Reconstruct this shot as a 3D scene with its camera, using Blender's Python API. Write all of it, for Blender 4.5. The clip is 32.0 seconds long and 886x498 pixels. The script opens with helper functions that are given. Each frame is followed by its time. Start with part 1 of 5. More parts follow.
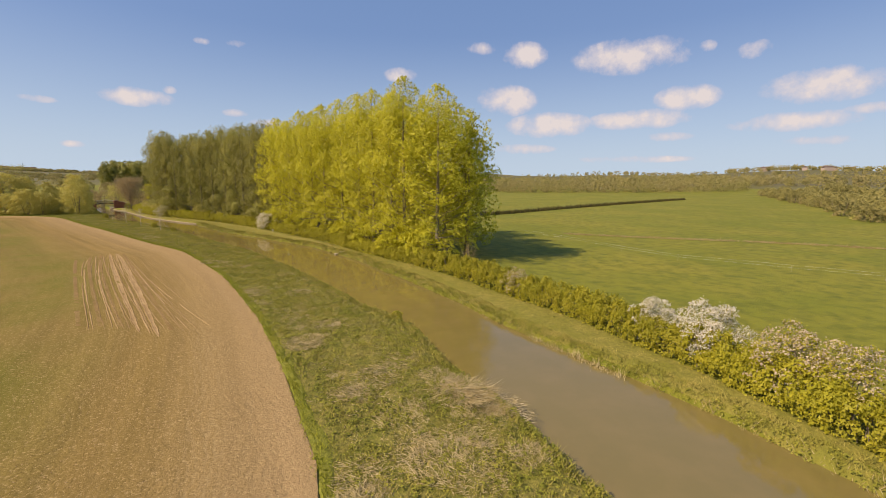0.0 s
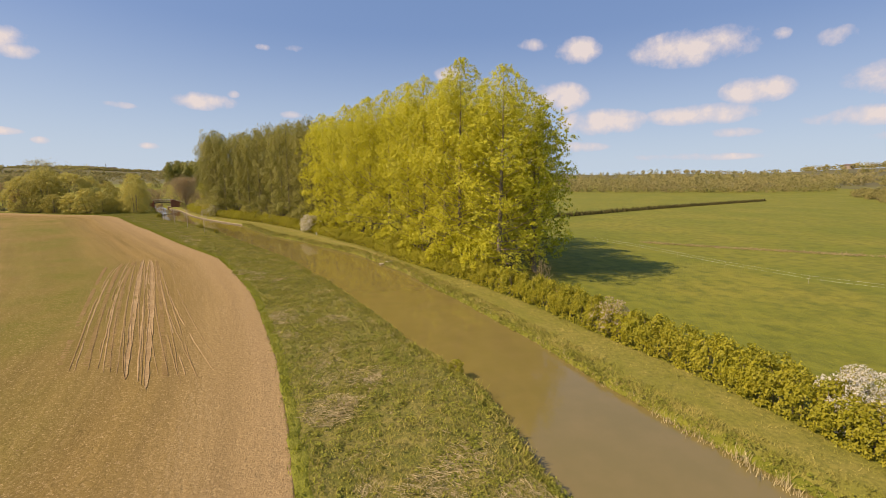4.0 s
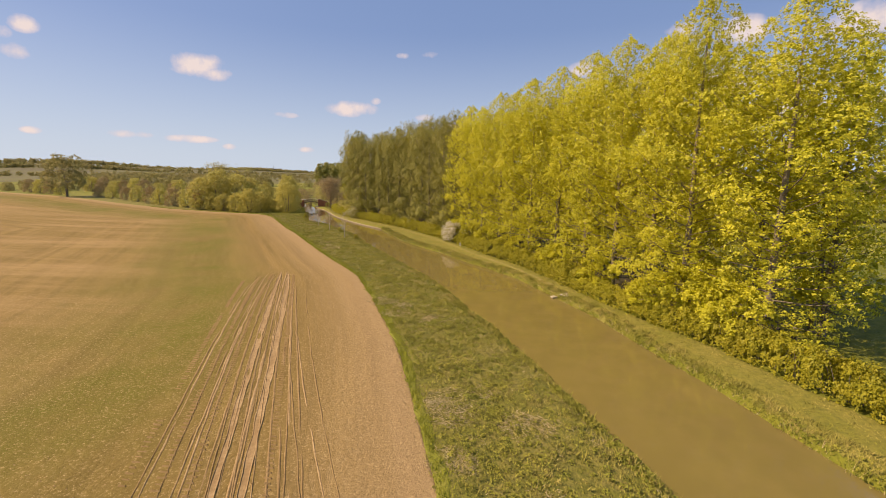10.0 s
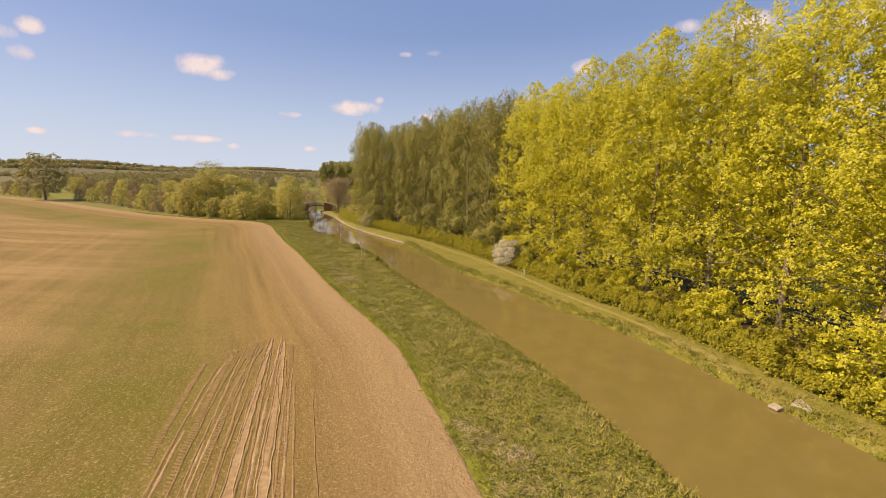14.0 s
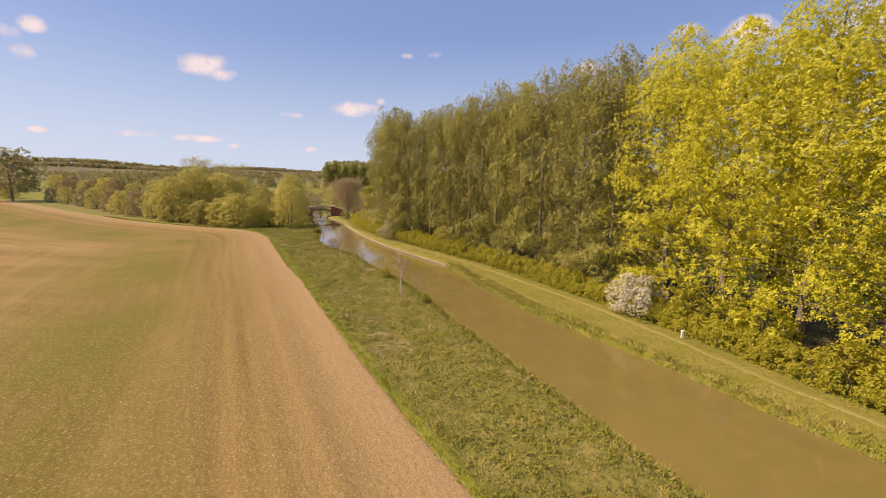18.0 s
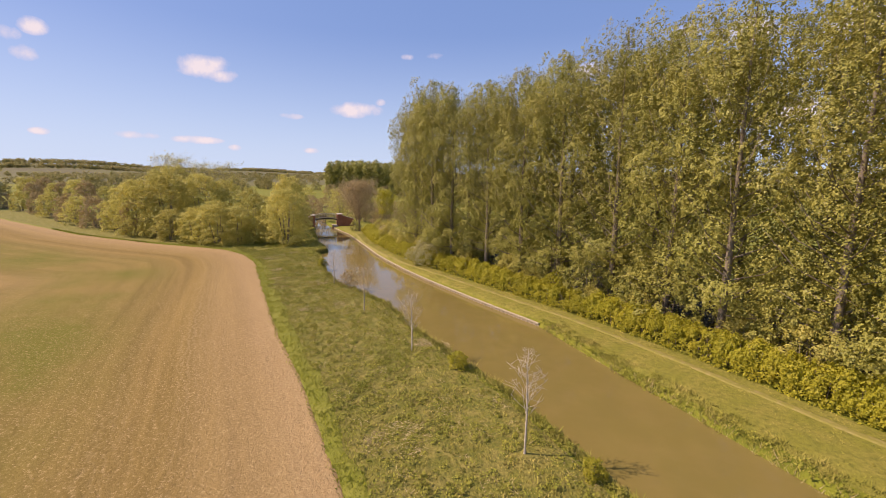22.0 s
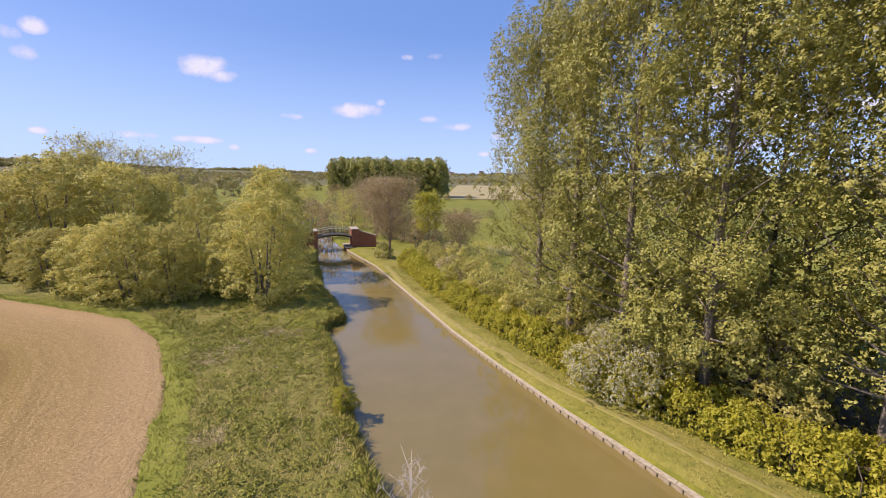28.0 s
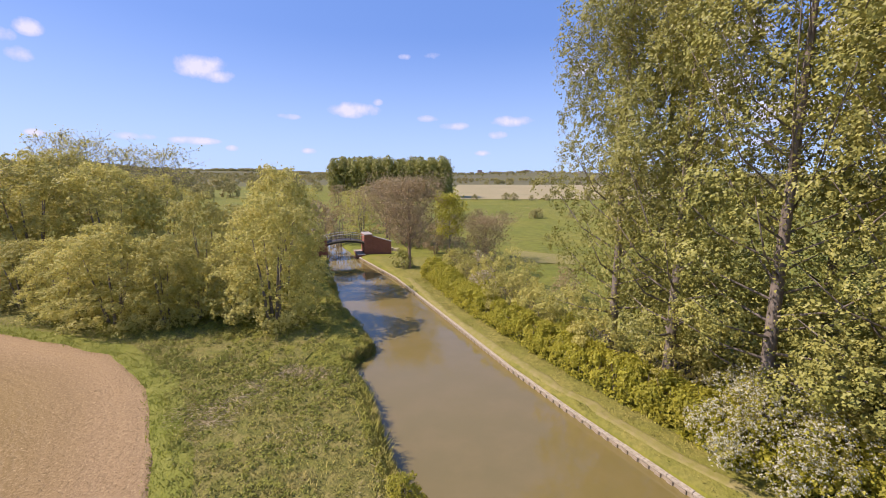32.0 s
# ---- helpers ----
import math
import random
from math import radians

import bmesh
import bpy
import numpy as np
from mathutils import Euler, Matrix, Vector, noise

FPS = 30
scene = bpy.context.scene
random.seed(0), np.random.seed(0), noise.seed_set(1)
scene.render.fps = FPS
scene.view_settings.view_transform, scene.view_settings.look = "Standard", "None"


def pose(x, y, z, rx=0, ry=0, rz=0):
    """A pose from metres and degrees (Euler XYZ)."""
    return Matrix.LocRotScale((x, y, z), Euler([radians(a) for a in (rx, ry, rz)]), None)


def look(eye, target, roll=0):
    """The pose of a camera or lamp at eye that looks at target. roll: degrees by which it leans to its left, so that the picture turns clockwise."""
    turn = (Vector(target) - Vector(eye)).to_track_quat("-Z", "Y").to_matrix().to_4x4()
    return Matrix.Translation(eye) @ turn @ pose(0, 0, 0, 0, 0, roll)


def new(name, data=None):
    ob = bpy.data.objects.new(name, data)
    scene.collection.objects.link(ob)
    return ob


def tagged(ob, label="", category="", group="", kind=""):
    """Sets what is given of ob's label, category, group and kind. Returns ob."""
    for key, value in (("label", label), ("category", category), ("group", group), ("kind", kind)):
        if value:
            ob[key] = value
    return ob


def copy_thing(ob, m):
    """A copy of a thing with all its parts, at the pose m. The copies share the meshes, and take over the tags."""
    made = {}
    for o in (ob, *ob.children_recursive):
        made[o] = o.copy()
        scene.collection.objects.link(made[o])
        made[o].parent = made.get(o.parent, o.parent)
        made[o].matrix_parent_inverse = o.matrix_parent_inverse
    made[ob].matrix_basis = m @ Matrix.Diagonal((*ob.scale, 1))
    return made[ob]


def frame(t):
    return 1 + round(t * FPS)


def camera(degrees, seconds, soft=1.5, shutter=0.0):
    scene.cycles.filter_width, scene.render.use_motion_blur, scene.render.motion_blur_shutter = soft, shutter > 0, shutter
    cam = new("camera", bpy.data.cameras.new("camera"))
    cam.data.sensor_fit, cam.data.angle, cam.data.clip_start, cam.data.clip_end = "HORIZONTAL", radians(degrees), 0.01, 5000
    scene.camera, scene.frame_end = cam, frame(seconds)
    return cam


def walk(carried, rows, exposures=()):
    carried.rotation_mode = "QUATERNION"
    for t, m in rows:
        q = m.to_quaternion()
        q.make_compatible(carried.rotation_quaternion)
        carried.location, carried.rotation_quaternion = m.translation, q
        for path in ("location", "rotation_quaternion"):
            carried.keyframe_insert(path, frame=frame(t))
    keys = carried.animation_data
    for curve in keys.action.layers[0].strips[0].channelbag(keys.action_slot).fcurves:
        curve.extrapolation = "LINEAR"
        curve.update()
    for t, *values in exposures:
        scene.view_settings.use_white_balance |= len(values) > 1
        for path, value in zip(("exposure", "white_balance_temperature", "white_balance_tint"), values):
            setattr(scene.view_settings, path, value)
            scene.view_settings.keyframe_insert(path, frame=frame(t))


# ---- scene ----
cam = camera(92.1, 32.0, soft=0.65)
PATH = [
    (0, (2.448, -16.646, 12.806), (3.019, -14.756, 12.488), 0.3),
    (0.5, (2.616, -15.4, 12.789), (3.187, -13.509, 12.47), 0.3),
    (1, (2.735, -13.933, 12.837), (3.294, -12.039, 12.518), 0.3),
    (1.5, (2.797, -12.356, 12.891), (3.326, -10.454, 12.572), 0.3),
    (2, (2.725, -10.66, 12.92), (3.229, -8.751, 12.602), 0.3),
    (2.5, (2.756, -9.307, 12.931), (3.251, -7.396, 12.611), 0.3),
    (4.5, (3.533, -5.093, 13.094), (3.707, -3.128, 12.768), 0.2),
    (5, (3.116, -3.703, 13.218), (3.04, -1.732, 12.89), 0.3),
    (5.5, (2.575, -2.347, 13.275), (2.415, -0.381, 12.947), 0.1),
    (6, (2.162, -1.162, 13.276), (1.981, 0.803, 12.946), 0.1),
    (6.5, (1.931, -0.245, 13.27), (1.744, 1.718, 12.939), 0.1),
    (7, (1.852, 0.369, 13.253), (1.658, 2.332, 12.92), 0.0),
    (7.5, (1.591, 1.069, 13.304), (1.395, 3.032, 12.972), 0.1),
    (8, (1.157, 2.348, 13.362), (0.959, 4.311, 13.031), 0.1),
    (8.5, (0.59, 3.946, 13.392), (0.392, 5.908, 13.06), 0.1),
    (9, (-0.067, 5.853, 13.416), (-0.27, 7.814, 13.085), 0.2),
    (9.5, (-0.872, 7.946, 13.431), (-1.076, 9.908, 13.101), 0.2),
    (10, (-1.764, 10.277, 13.446), (-1.972, 12.239, 13.118), 0.3),
    (10.5, (-2.693, 12.692, 13.452), (-2.902, 14.654, 13.123), 0.3),
    (11, (-3.778, 15.29, 13.494), (-3.99, 17.251, 13.166), 0.3),
    (11.5, (-4.979, 18.018, 13.492), (-5.193, 19.98, 13.165), 0.4),
    (12, (-6.25, 21.144, 13.552), (-6.467, 23.105, 13.224), 0.3),
    (12.5, (-7.537, 24.057, 13.635), (-7.755, 26.017, 13.303), 0.2),
    (13, (-8.941, 26.84, 13.752), (-9.163, 28.799, 13.421), 0.2),
    (13.5, (-10.228, 29.534, 13.823), (-10.452, 31.493, 13.491), 0.2),
    (14, (-11.59, 32.331, 13.936), (-11.815, 34.29, 13.602), 0.1),
    (14.5, (-12.783, 34.872, 13.964), (-13.008, 36.83, 13.629), 0.1),
    (16.5, (-18.667, 45.629, 13.487), (-18.894, 47.588, 13.155), 0.4),
    (17, (-20.159, 48.621, 13.508), (-20.384, 50.581, 13.179), 0.5),
    (17.5, (-21.501, 51.663, 13.49), (-21.724, 53.624, 13.163), 0.5),
    (18, (-22.914, 54.777, 13.541), (-23.139, 56.737, 13.214), 0.5),
    (18.5, (-24.307, 57.702, 13.554), (-24.531, 59.662, 13.228), 0.5),
    (19, (-25.718, 60.729, 13.66), (-25.944, 62.689, 13.334), 0.4),
    (19.5, (-27.073, 63.674, 13.722), (-27.3, 65.634, 13.395), 0.4),
    (20, (-28.548, 66.802, 13.807), (-28.775, 68.762, 13.482), 0.3),
    (20.5, (-30.006, 69.913, 13.787), (-30.233, 71.873, 13.462), 0.4),
    (21, (-31.513, 73.203, 13.794), (-31.74, 75.164, 13.472), 0.5),
    (21.5, (-32.957, 76.528, 13.728), (-33.183, 78.489, 13.406), 0.5),
    (22, (-34.41, 80.013, 13.693), (-34.637, 81.973, 13.37), 0.4),
    (22.5, (-35.819, 83.427, 13.633), (-36.046, 85.388, 13.31), 0.4),
    (23, (-37.29, 86.703, 13.627), (-37.516, 88.663, 13.303), 0.4),
    (23.5, (-38.598, 89.721, 13.578), (-38.825, 91.681, 13.254), 0.4),
    (24, (-40.061, 92.839, 13.492), (-40.287, 94.8, 13.169), 0.4),
    (24.5, (-41.51, 96.111, 13.419), (-41.734, 98.072, 13.098), 0.6),
    (26.5, (-47.663, 110.188, 13.043), (-47.885, 112.15, 12.722), 0.5),
    (27, (-49.103, 113.444, 12.972), (-49.325, 115.406, 12.652), 0.5),
    (27.5, (-50.476, 116.545, 12.922), (-50.698, 118.507, 12.601), 0.5),
    (28, (-51.917, 119.711, 12.871), (-52.143, 121.672, 12.549), 0.5),
    (28.5, (-53.259, 122.461, 12.802), (-53.486, 124.422, 12.481), 0.5),
    (29, (-54.393, 124.528, 12.778), (-54.62, 126.489, 12.456), 0.5),
    (29.5, (-55.129, 125.416, 12.832), (-55.35, 127.378, 12.508), 0.4),
    (30, (-55.61, 125.604, 12.864), (-55.83, 127.565, 12.537), 0.3),
    (30.5, (-55.972, 125.663, 12.911), (-56.192, 127.624, 12.585), 0.3),
    (31, (-56.227, 125.755, 12.944), (-56.446, 127.716, 12.618), 0.2),
    (31.5, (-56.386, 125.877, 12.945), (-56.605, 127.838, 12.619), 0.2),
    (32, (-56.469, 126.04, 12.98), (-56.688, 128.001, 12.655), 0.1),
]
walk(cam, [(t, look(eye, target, roll)) for t, eye, target, roll in PATH],
     exposures=[(0, 0.21, 7800, 24), (10, 0.30, 8350, 29), (13, 0.35, 8350, 30.5), (22, 0.41, 7450, 34), (27, 0.45, 6500, 32), (32, 0.46, 6150, 34.5)])

# ---------------------------------------------------------------- world, sun, exposure
SUN_TO = Vector((1.0, 0.10, -1.02)).normalized()      # the way that the sunlight travels
sun_el = math.asin(-SUN_TO.z)
sun_az = math.atan2(-SUN_TO.x, -SUN_TO.y)

world = bpy.data.worlds.new("sky")
scene.world = world
world.use_nodes = True
wt = world.node_tree
wt.nodes.clear()


def wn(kind, **values):
    n = wt.nodes.new(kind)
    for k, v in values.items():
        n.inputs[k].default_value = v
    return n


sky = wt.nodes.new("ShaderNodeTexSky")
sky.sky_type = "NISHITA"
sky.sun_disc = False
sky.sun_elevation = sun_el
sky.sun_rotation = sun_az
sky.air_density = 1.0
sky.dust_density = 0.6
sky.ozone_density = 1.7
back = wn("ShaderNodeBackground", Strength=0.092)
w_out = wt.nodes.new("ShaderNodeOutputWorld")
tc = wt.nodes.new("ShaderNodeTexCoord")
nrm = wt.nodes.new("ShaderNodeVectorMath")
nrm.operation = "NORMALIZE"
wt.links.new(tc.outputs["Generated"], nrm.inputs[0])
grain = wn("ShaderNodeTexNoise", Scale=19.0, Detail=8.0, Roughness=0.6)
wt.links.new(nrm.outputs[0], grain.inputs["Vector"])


def w_math(op, a, b=None, clamp=False):
    n = wt.nodes.new("ShaderNodeMath")
    n.operation = op
    n.use_clamp = clamp
    for i, v in enumerate((a, b)):
        if v is None:
            continue
        if isinstance(v, (int, float)):
            n.inputs[i].default_value = v
        else:
            wt.links.new(v, n.inputs[i])
    return n.outputs[0]


# fair-weather clouds: azimuth (degrees left of +y), elevation, half width, half height (degrees), density
CLOUDS = [
    (34.8, 12.2, 3.3, 1.5, 1.0), (33.0, 11.4, 2.0, 0.9, 0.9), (17.8, 8.5, 3.6, 1.1, 1.0), (41.6, 4.4, 2.4, 0.5, 0.8), (36.0, 4.2, 3.0, 0.5, 0.8),
    (48.7, 13.6, 1.3, 0.9, 0.75), (50.5, 12.7, 1.1, 0.8, 0.7), (49.5, 11.2, 1.2, 0.8, 0.7), (49.2, 4.3, 0.9, 0.4, 0.7), (7.9, 15.0, 1.2, 0.5, 0.7),
    (11.2, 14.8, 1.0, 0.4, 0.6), (-2.3, 7.2, 3.4, 0.8, 0.95), (4.9, 6.7, 2.2, 0.6, 0.8), (8.4, 7.6, 1.7, 0.5, 0.7), (-0.7, 5.6, 1.4, 0.6, 0.75),
    (1.2, 3.3, 1.2, 0.4, 0.6), (23.4, 3.4, 1.2, 0.4, 0.6), (25.7, 7.4, 1.8, 0.4, 0.55), (14.8, 9.5, 0.8, 0.5, 0.6), (32.1, 3.5, 0.8, 0.4, 0.5),
    (-26.9, 15.0, 3.0, 1.7, 1.0), (-21.7, 16.0, 2.3, 0.9, 0.85), (-39.3, 14.2, 6.8, 2.2, 1.0), (-51.3, 13.4, 1.7, 1.0, 0.75), (-46.9, 14.3, 1.0, 0.7, 0.6),
    (-24.7, 9.9, 4.2, 2.1, 1.0), (-30.1, 6.9, 5.8, 1.7, 1.0), (-40.6, 7.2, 6.2, 1.3, 1.0), (-45.4, 9.3, 3.6, 1.6, 1.0), (-57.0, 9.3, 5.2, 1.9, 1.0),
    (-55.0, 6.1, 6.0, 1.1, 0.95), (-61.5, 6.8, 3.0, 0.6, 0.8), (-43.7, 5.1, 3.0, 0.6, 0.7), (-57.4, 4.1, 3.6, 0.6, 0.7), (-26.7, 4.0, 5.0, 0.7, 0.7),
    (-11.5, 12.9, 2.5, 1.0, 0.8), (-40.0, 2.6, 8.0, 0.5, 0.55), (70.0, 10.0, 5.0, 1.3, 0.8), (-80.0, 9.0, 7.0, 1.8, 0.9),
    (110.0, 12.0, 6.0, 2.0, 0.9), (150.0, 9.0, 7.0, 1.6, 0.9), (-120.0, 10.0, 6.0, 2.0, 0.9), (185.0, 14.0, 6.0, 2.0, 0.9),
]
total = None
for az, el, half_w, half_h, dens in CLOUDS:
    a, e = radians(az), radians(el)
    axis = Vector((-math.sin(a) * math.cos(e), math.cos(a) * math.cos(e), math.sin(e)))
    side = Vector((-math.cos(a), -math.sin(a), 0.0))
    up = axis.cross(side)
    if up.z < 0:
        up = -up
    m = wt.nodes.new("ShaderNodeVectorMath")
    m.operation = "SUBTRACT"
    wt.links.new(nrm.outputs[0], m.inputs[0])
    m.inputs[1].default_value = axis
    parts_sq = []
    for vec, half in ((side, half_w), (up, half_h)):
        d = wt.nodes.new("ShaderNodeVectorMath")
        d.operation = "DOT_PRODUCT"
        wt.links.new(m.outputs[0], d.inputs[0])
        d.inputs[1].default_value = vec / math.radians(half)
        parts_sq.append(w_math("MULTIPLY", d.outputs["Value"], d.outputs["Value"]))
    r2 = w_math("ADD", parts_sq[0], parts_sq[1])
    blob = w_math("MULTIPLY", w_math("SUBTRACT", 1.0, r2, clamp=True), dens)
    total = blob if total is None else w_math("MAXIMUM", total, blob)
cover = w_math("ADD", total, w_math("MULTIPLY", w_math("SUBTRACT", grain.outputs["Fac"], 0.5), 2.6))
cover = w_math("MULTIPLY", w_math("SUBTRACT", cover, 0.10), 1.15, clamp=True)
cover = w_math("MULTIPLY", cover, w_math("MULTIPLY", total, 5.0, clamp=True), clamp=True)
tone = wn("ShaderNodeMixRGB")
tone.inputs[1].default_value = (5.2, 5.5, 6.8, 1)
tone.inputs[2].default_value = (6.5, 6.8, 7.1, 1)
wt.links.new(cover, tone.inputs[0])
mixc = wt.nodes.new("ShaderNodeMixRGB")
wt.links.new(w_math("MULTIPLY", cover, 0.93), mixc.inputs[0])
hue = wt.nodes.new("ShaderNodeMixRGB")
hue.inputs[0].default_value = 0.55
hue.inputs[2].default_value = (1.25, 3.2, 7.1, 1)
wt.links.new(sky.outputs[0], hue.inputs[1])
low = wt.nodes.new("ShaderNodeMixRGB")          # the sky pales towards the horizon
sep = wt.nodes.new("ShaderNodeSeparateXYZ")
wt.links.new(nrm.outputs[0], sep.inputs[0])
pale = w_math("SUBTRACT", 1.0, w_math("DIVIDE", w_math("ABSOLUTE", sep.outputs[2]), 0.30), clamp=True)
wt.links.new(w_math("MULTIPLY", w_math("POWER", pale, 1.3), 0.85), low.inputs[0])
low.inputs[2].default_value = (4.3, 6.5, 8.4, 1)
wt.links.new(hue.outputs[0], low.inputs[1])
wt.links.new(low.outputs[0], mixc.inputs[1])
wt.links.new(tone.outputs[0], mixc.inputs[2])
wt.links.new(mixc.outputs[0], back.inputs["Color"])
wt.links.new(back.outputs[0], w_out.inputs["Surface"])

sun = new("sun", bpy.data.lights.new("sun", "SUN"))
sun.data.energy = 4.6
sun.data.angle = radians(0.53)
sun.data.color = (1.0, 0.92, 0.76)
sun.matrix_world = Matrix.Translation((-60, 40, 90)) @ SUN_TO.to_track_quat("-Z", "Y").to_matrix().to_4x4()

# ---------------------------------------------------------------- materials


def material(name, colours, scales=(0.35, 6.0), rough=0.9, bump=0.0, bump_scale=14.0, island=0.0, per_object=0.0,
             translucent=0.0, spec=0.25, stretch=None, upright=0.0):
    """Three colours mixed by noise at two scales, with bump, and by piece."""
    mat = bpy.data.materials.new(name)
    mat.use_nodes = True
    nt = mat.node_tree
    nt.nodes.clear()
    out = nt.nodes.new("ShaderNodeOutputMaterial")
    bs = nt.nodes.new("ShaderNodeBsdfPrincipled")
    bs.inputs["Roughness"].default_value = rough
    bs.inputs["Specular IOR Level"].default_value = spec
    co = nt.nodes.new("ShaderNodeTexCoord")
    src = co.outputs["Object"]
    if stretch:
        mp = nt.nodes.new("ShaderNodeMapping")
        mp.inputs["Scale"].default_value = stretch
        nt.links.new(src, mp.inputs["Vector"])
        src = mp.outputs[0]

    def noise_at(s, detail=5.0):
        n = nt.nodes.new("ShaderNodeTexNoise")
        n.inputs["Scale"].default_value = s
        n.inputs["Detail"].default_value = detail
        n.inputs["Roughness"].default_value = 0.6
        nt.links.new(src, n.inputs["Vector"])
        return n.outputs["Fac"]

    def mixed(fac, a, b):
        mx = nt.nodes.new("ShaderNodeMixRGB")
        if isinstance(fac, float):
            mx.inputs[0].default_value = fac
        else:
            nt.links.new(fac, mx.inputs[0])
        for i, v in ((1, a), (2, b)):
            if isinstance(v, tuple):
                mx.inputs[i].default_value = (*v, 1)
            else:
                nt.links.new(v, mx.inputs[i])
        return mx.outputs[0]

    def spread(fac, lo, hi):
        r = nt.nodes.new("ShaderNodeMapRange")
        r.inputs["From Min"].default_value, r.inputs["From Max"].default_value = lo, hi
        nt.links.new(fac, r.inputs["Value"])
        return r.outputs[0]

    c0, c1, c2 = colours
    col = mixed(spread(noise_at(scales[0]), 0.38, 0.62), c0, c1)
    fine = spread(noise_at(scales[1]), 0.42, 0.72)
    if island:
        g = nt.nodes.new("ShaderNodeNewGeometry")
        fine = spread(g.outputs["Random Per Island"], 1.0 - island, 1.0)
    col = mixed(fine, col, c2)
    if per_object:
        oi = nt.nodes.new("ShaderNodeObjectInfo")
        hs = nt.nodes.new("ShaderNodeHueSaturation")
        nt.links.new(spread(oi.outputs["Random"], 0.0, 1.0), hs.inputs["Value"])
        mr = hs.inputs["Value"].links[0].from_node
        mr.inputs["To Min"].default_value, mr.inputs["To Max"].default_value = 1 - per_object, 1 + per_object
        nt.links.new(col, hs.inputs["Color"])
        col = hs.outputs[0]
    nt.links.new(col, bs.inputs["Base Color"])
    if bump:
        b = nt.nodes.new("ShaderNodeBump")
        b.inputs["Strength"].default_value = 0.9
        b.inputs["Distance"].default_value = bump
        nt.links.new(noise_at(bump_scale, 6.0), b.inputs["Height"])
        nt.links.new(b.outputs[0], bs.inputs["Normal"])
    if upright:
        g = nt.nodes.new("ShaderNodeNewGeometry")
        ad = nt.nodes.new("ShaderNodeVectorMath")
        ad.inputs[1].default_value = (0, 0, upright)
        nt.links.new(g.outputs["Normal"], ad.inputs[0])
        no = nt.nodes.new("ShaderNodeVectorMath")
        no.operation = "NORMALIZE"
        nt.links.new(ad.outputs[0], no.inputs[0])
        nt.links.new(no.outputs[0], bs.inputs["Normal"])
    if translucent:
        tr = nt.nodes.new("ShaderNodeBsdfTranslucent")
        nt.links.new(col, tr.inputs["Color"])
        ms = nt.nodes.new("ShaderNodeMixShader")
        ms.inputs[0].default_value = translucent
        nt.links.new(bs.outputs[0], ms.inputs[1])
        nt.links.new(tr.outputs[0], ms.inputs[2])
        nt.links.new(ms.outputs[0], out.inputs["Surface"])
    else:
        nt.links.new(bs.outputs[0], out.inputs["Surface"])
    return mat


M_GROUND = material("meadow_grass", ((0.160, 0.176, 0.016), (0.225, 0.208, 0.025), (0.105, 0.118, 0.012)), (0.045, 0.7), bump=0.16, bump_scale=3.0)
M_FARHILL = material("far_wooded_hills", ((0.125, 0.112, 0.048), (0.150, 0.145, 0.040), (0.100, 0.088, 0.042)), (0.004, 0.05))
M_BANK = material("rough_bank_grass", ((0.165, 0.165, 0.024), (0.255, 0.215, 0.055), (0.095, 0.098, 0.018)), (1.1, 3.6), bump=0.14, bump_scale=6.0)
M_VERGE = material("fresh_field_verge", ((0.195, 0.208, 0.024), (0.235, 0.230, 0.036), (0.155, 0.164, 0.022)), (0.4, 5.0), bump=0.06, bump_scale=9.0)
M_SOIL = material("loose_soil", ((0.250, 0.162, 0.062), (0.300, 0.200, 0.084), (0.180, 0.116, 0.045)), (0.5, 5.0), bump=0.03)
M_RUT = material("smeared_pale_rut", ((0.400, 0.280, 0.135), (0.310, 0.205, 0.090), (0.250, 0.160, 0.066)), (0.5, 4.0), bump=0.03)
M_PATH = material("trodden_towpath", ((0.225, 0.200, 0.045), (0.200, 0.186, 0.036), (0.275, 0.225, 0.085)), (0.25, 2.2), bump=0.03)
M_BLADE = material("grass_blades", ((0.215, 0.212, 0.030), (0.410, 0.340, 0.090), (0.285, 0.265, 0.044)), (0.5, 4.0), island=0.35, translucent=0.15, upright=1.4)
M_LUSH = material("lush_verge_blades", ((0.265, 0.285, 0.022), (0.310, 0.305, 0.032), (0.215, 0.232, 0.022)), (0.3, 4.0), island=0.35, translucent=0.15, upright=1.6)
M_STRAW = material("dry_straw_grass", ((0.470, 0.380, 0.185), (0.390, 0.310, 0.145), (0.600, 0.500, 0.280)), (0.6, 5.0), island=0.4, translucent=0.2, upright=0.8)
M_YELLOW = material("young_yellow_poplar_leaves", ((0.660, 0.620, 0.058), (0.600, 0.580, 0.052), (0.455, 0.435, 0.042)), (0.16, 1.0), rough=0.5, island=0.40, translucent=0.40, per_object=0.06)
M_GREEN = material("green_poplar_leaves", ((0.330, 0.322, 0.066), (0.390, 0.358, 0.082), (0.240, 0.246, 0.053)), (0.16, 1.0), rough=0.5, island=0.35, translucent=0.22, per_object=0.10, spec=0.3)
M_HEDGE = material("hedge_leaves", ((0.400, 0.380, 0.032), (0.480, 0.425, 0.045), (0.290, 0.285, 0.028)), (0.4, 1.0), rough=0.55, island=0.5, translucent=0.38, per_object=0.10)
M_WILLOW = material("willow_leaves", ((0.530, 0.485, 0.120), (0.610, 0.535, 0.155), (0.410, 0.385, 0.095)), (0.3, 1.0), rough=0.55, island=0.5, translucent=0.44, per_object=0.12)
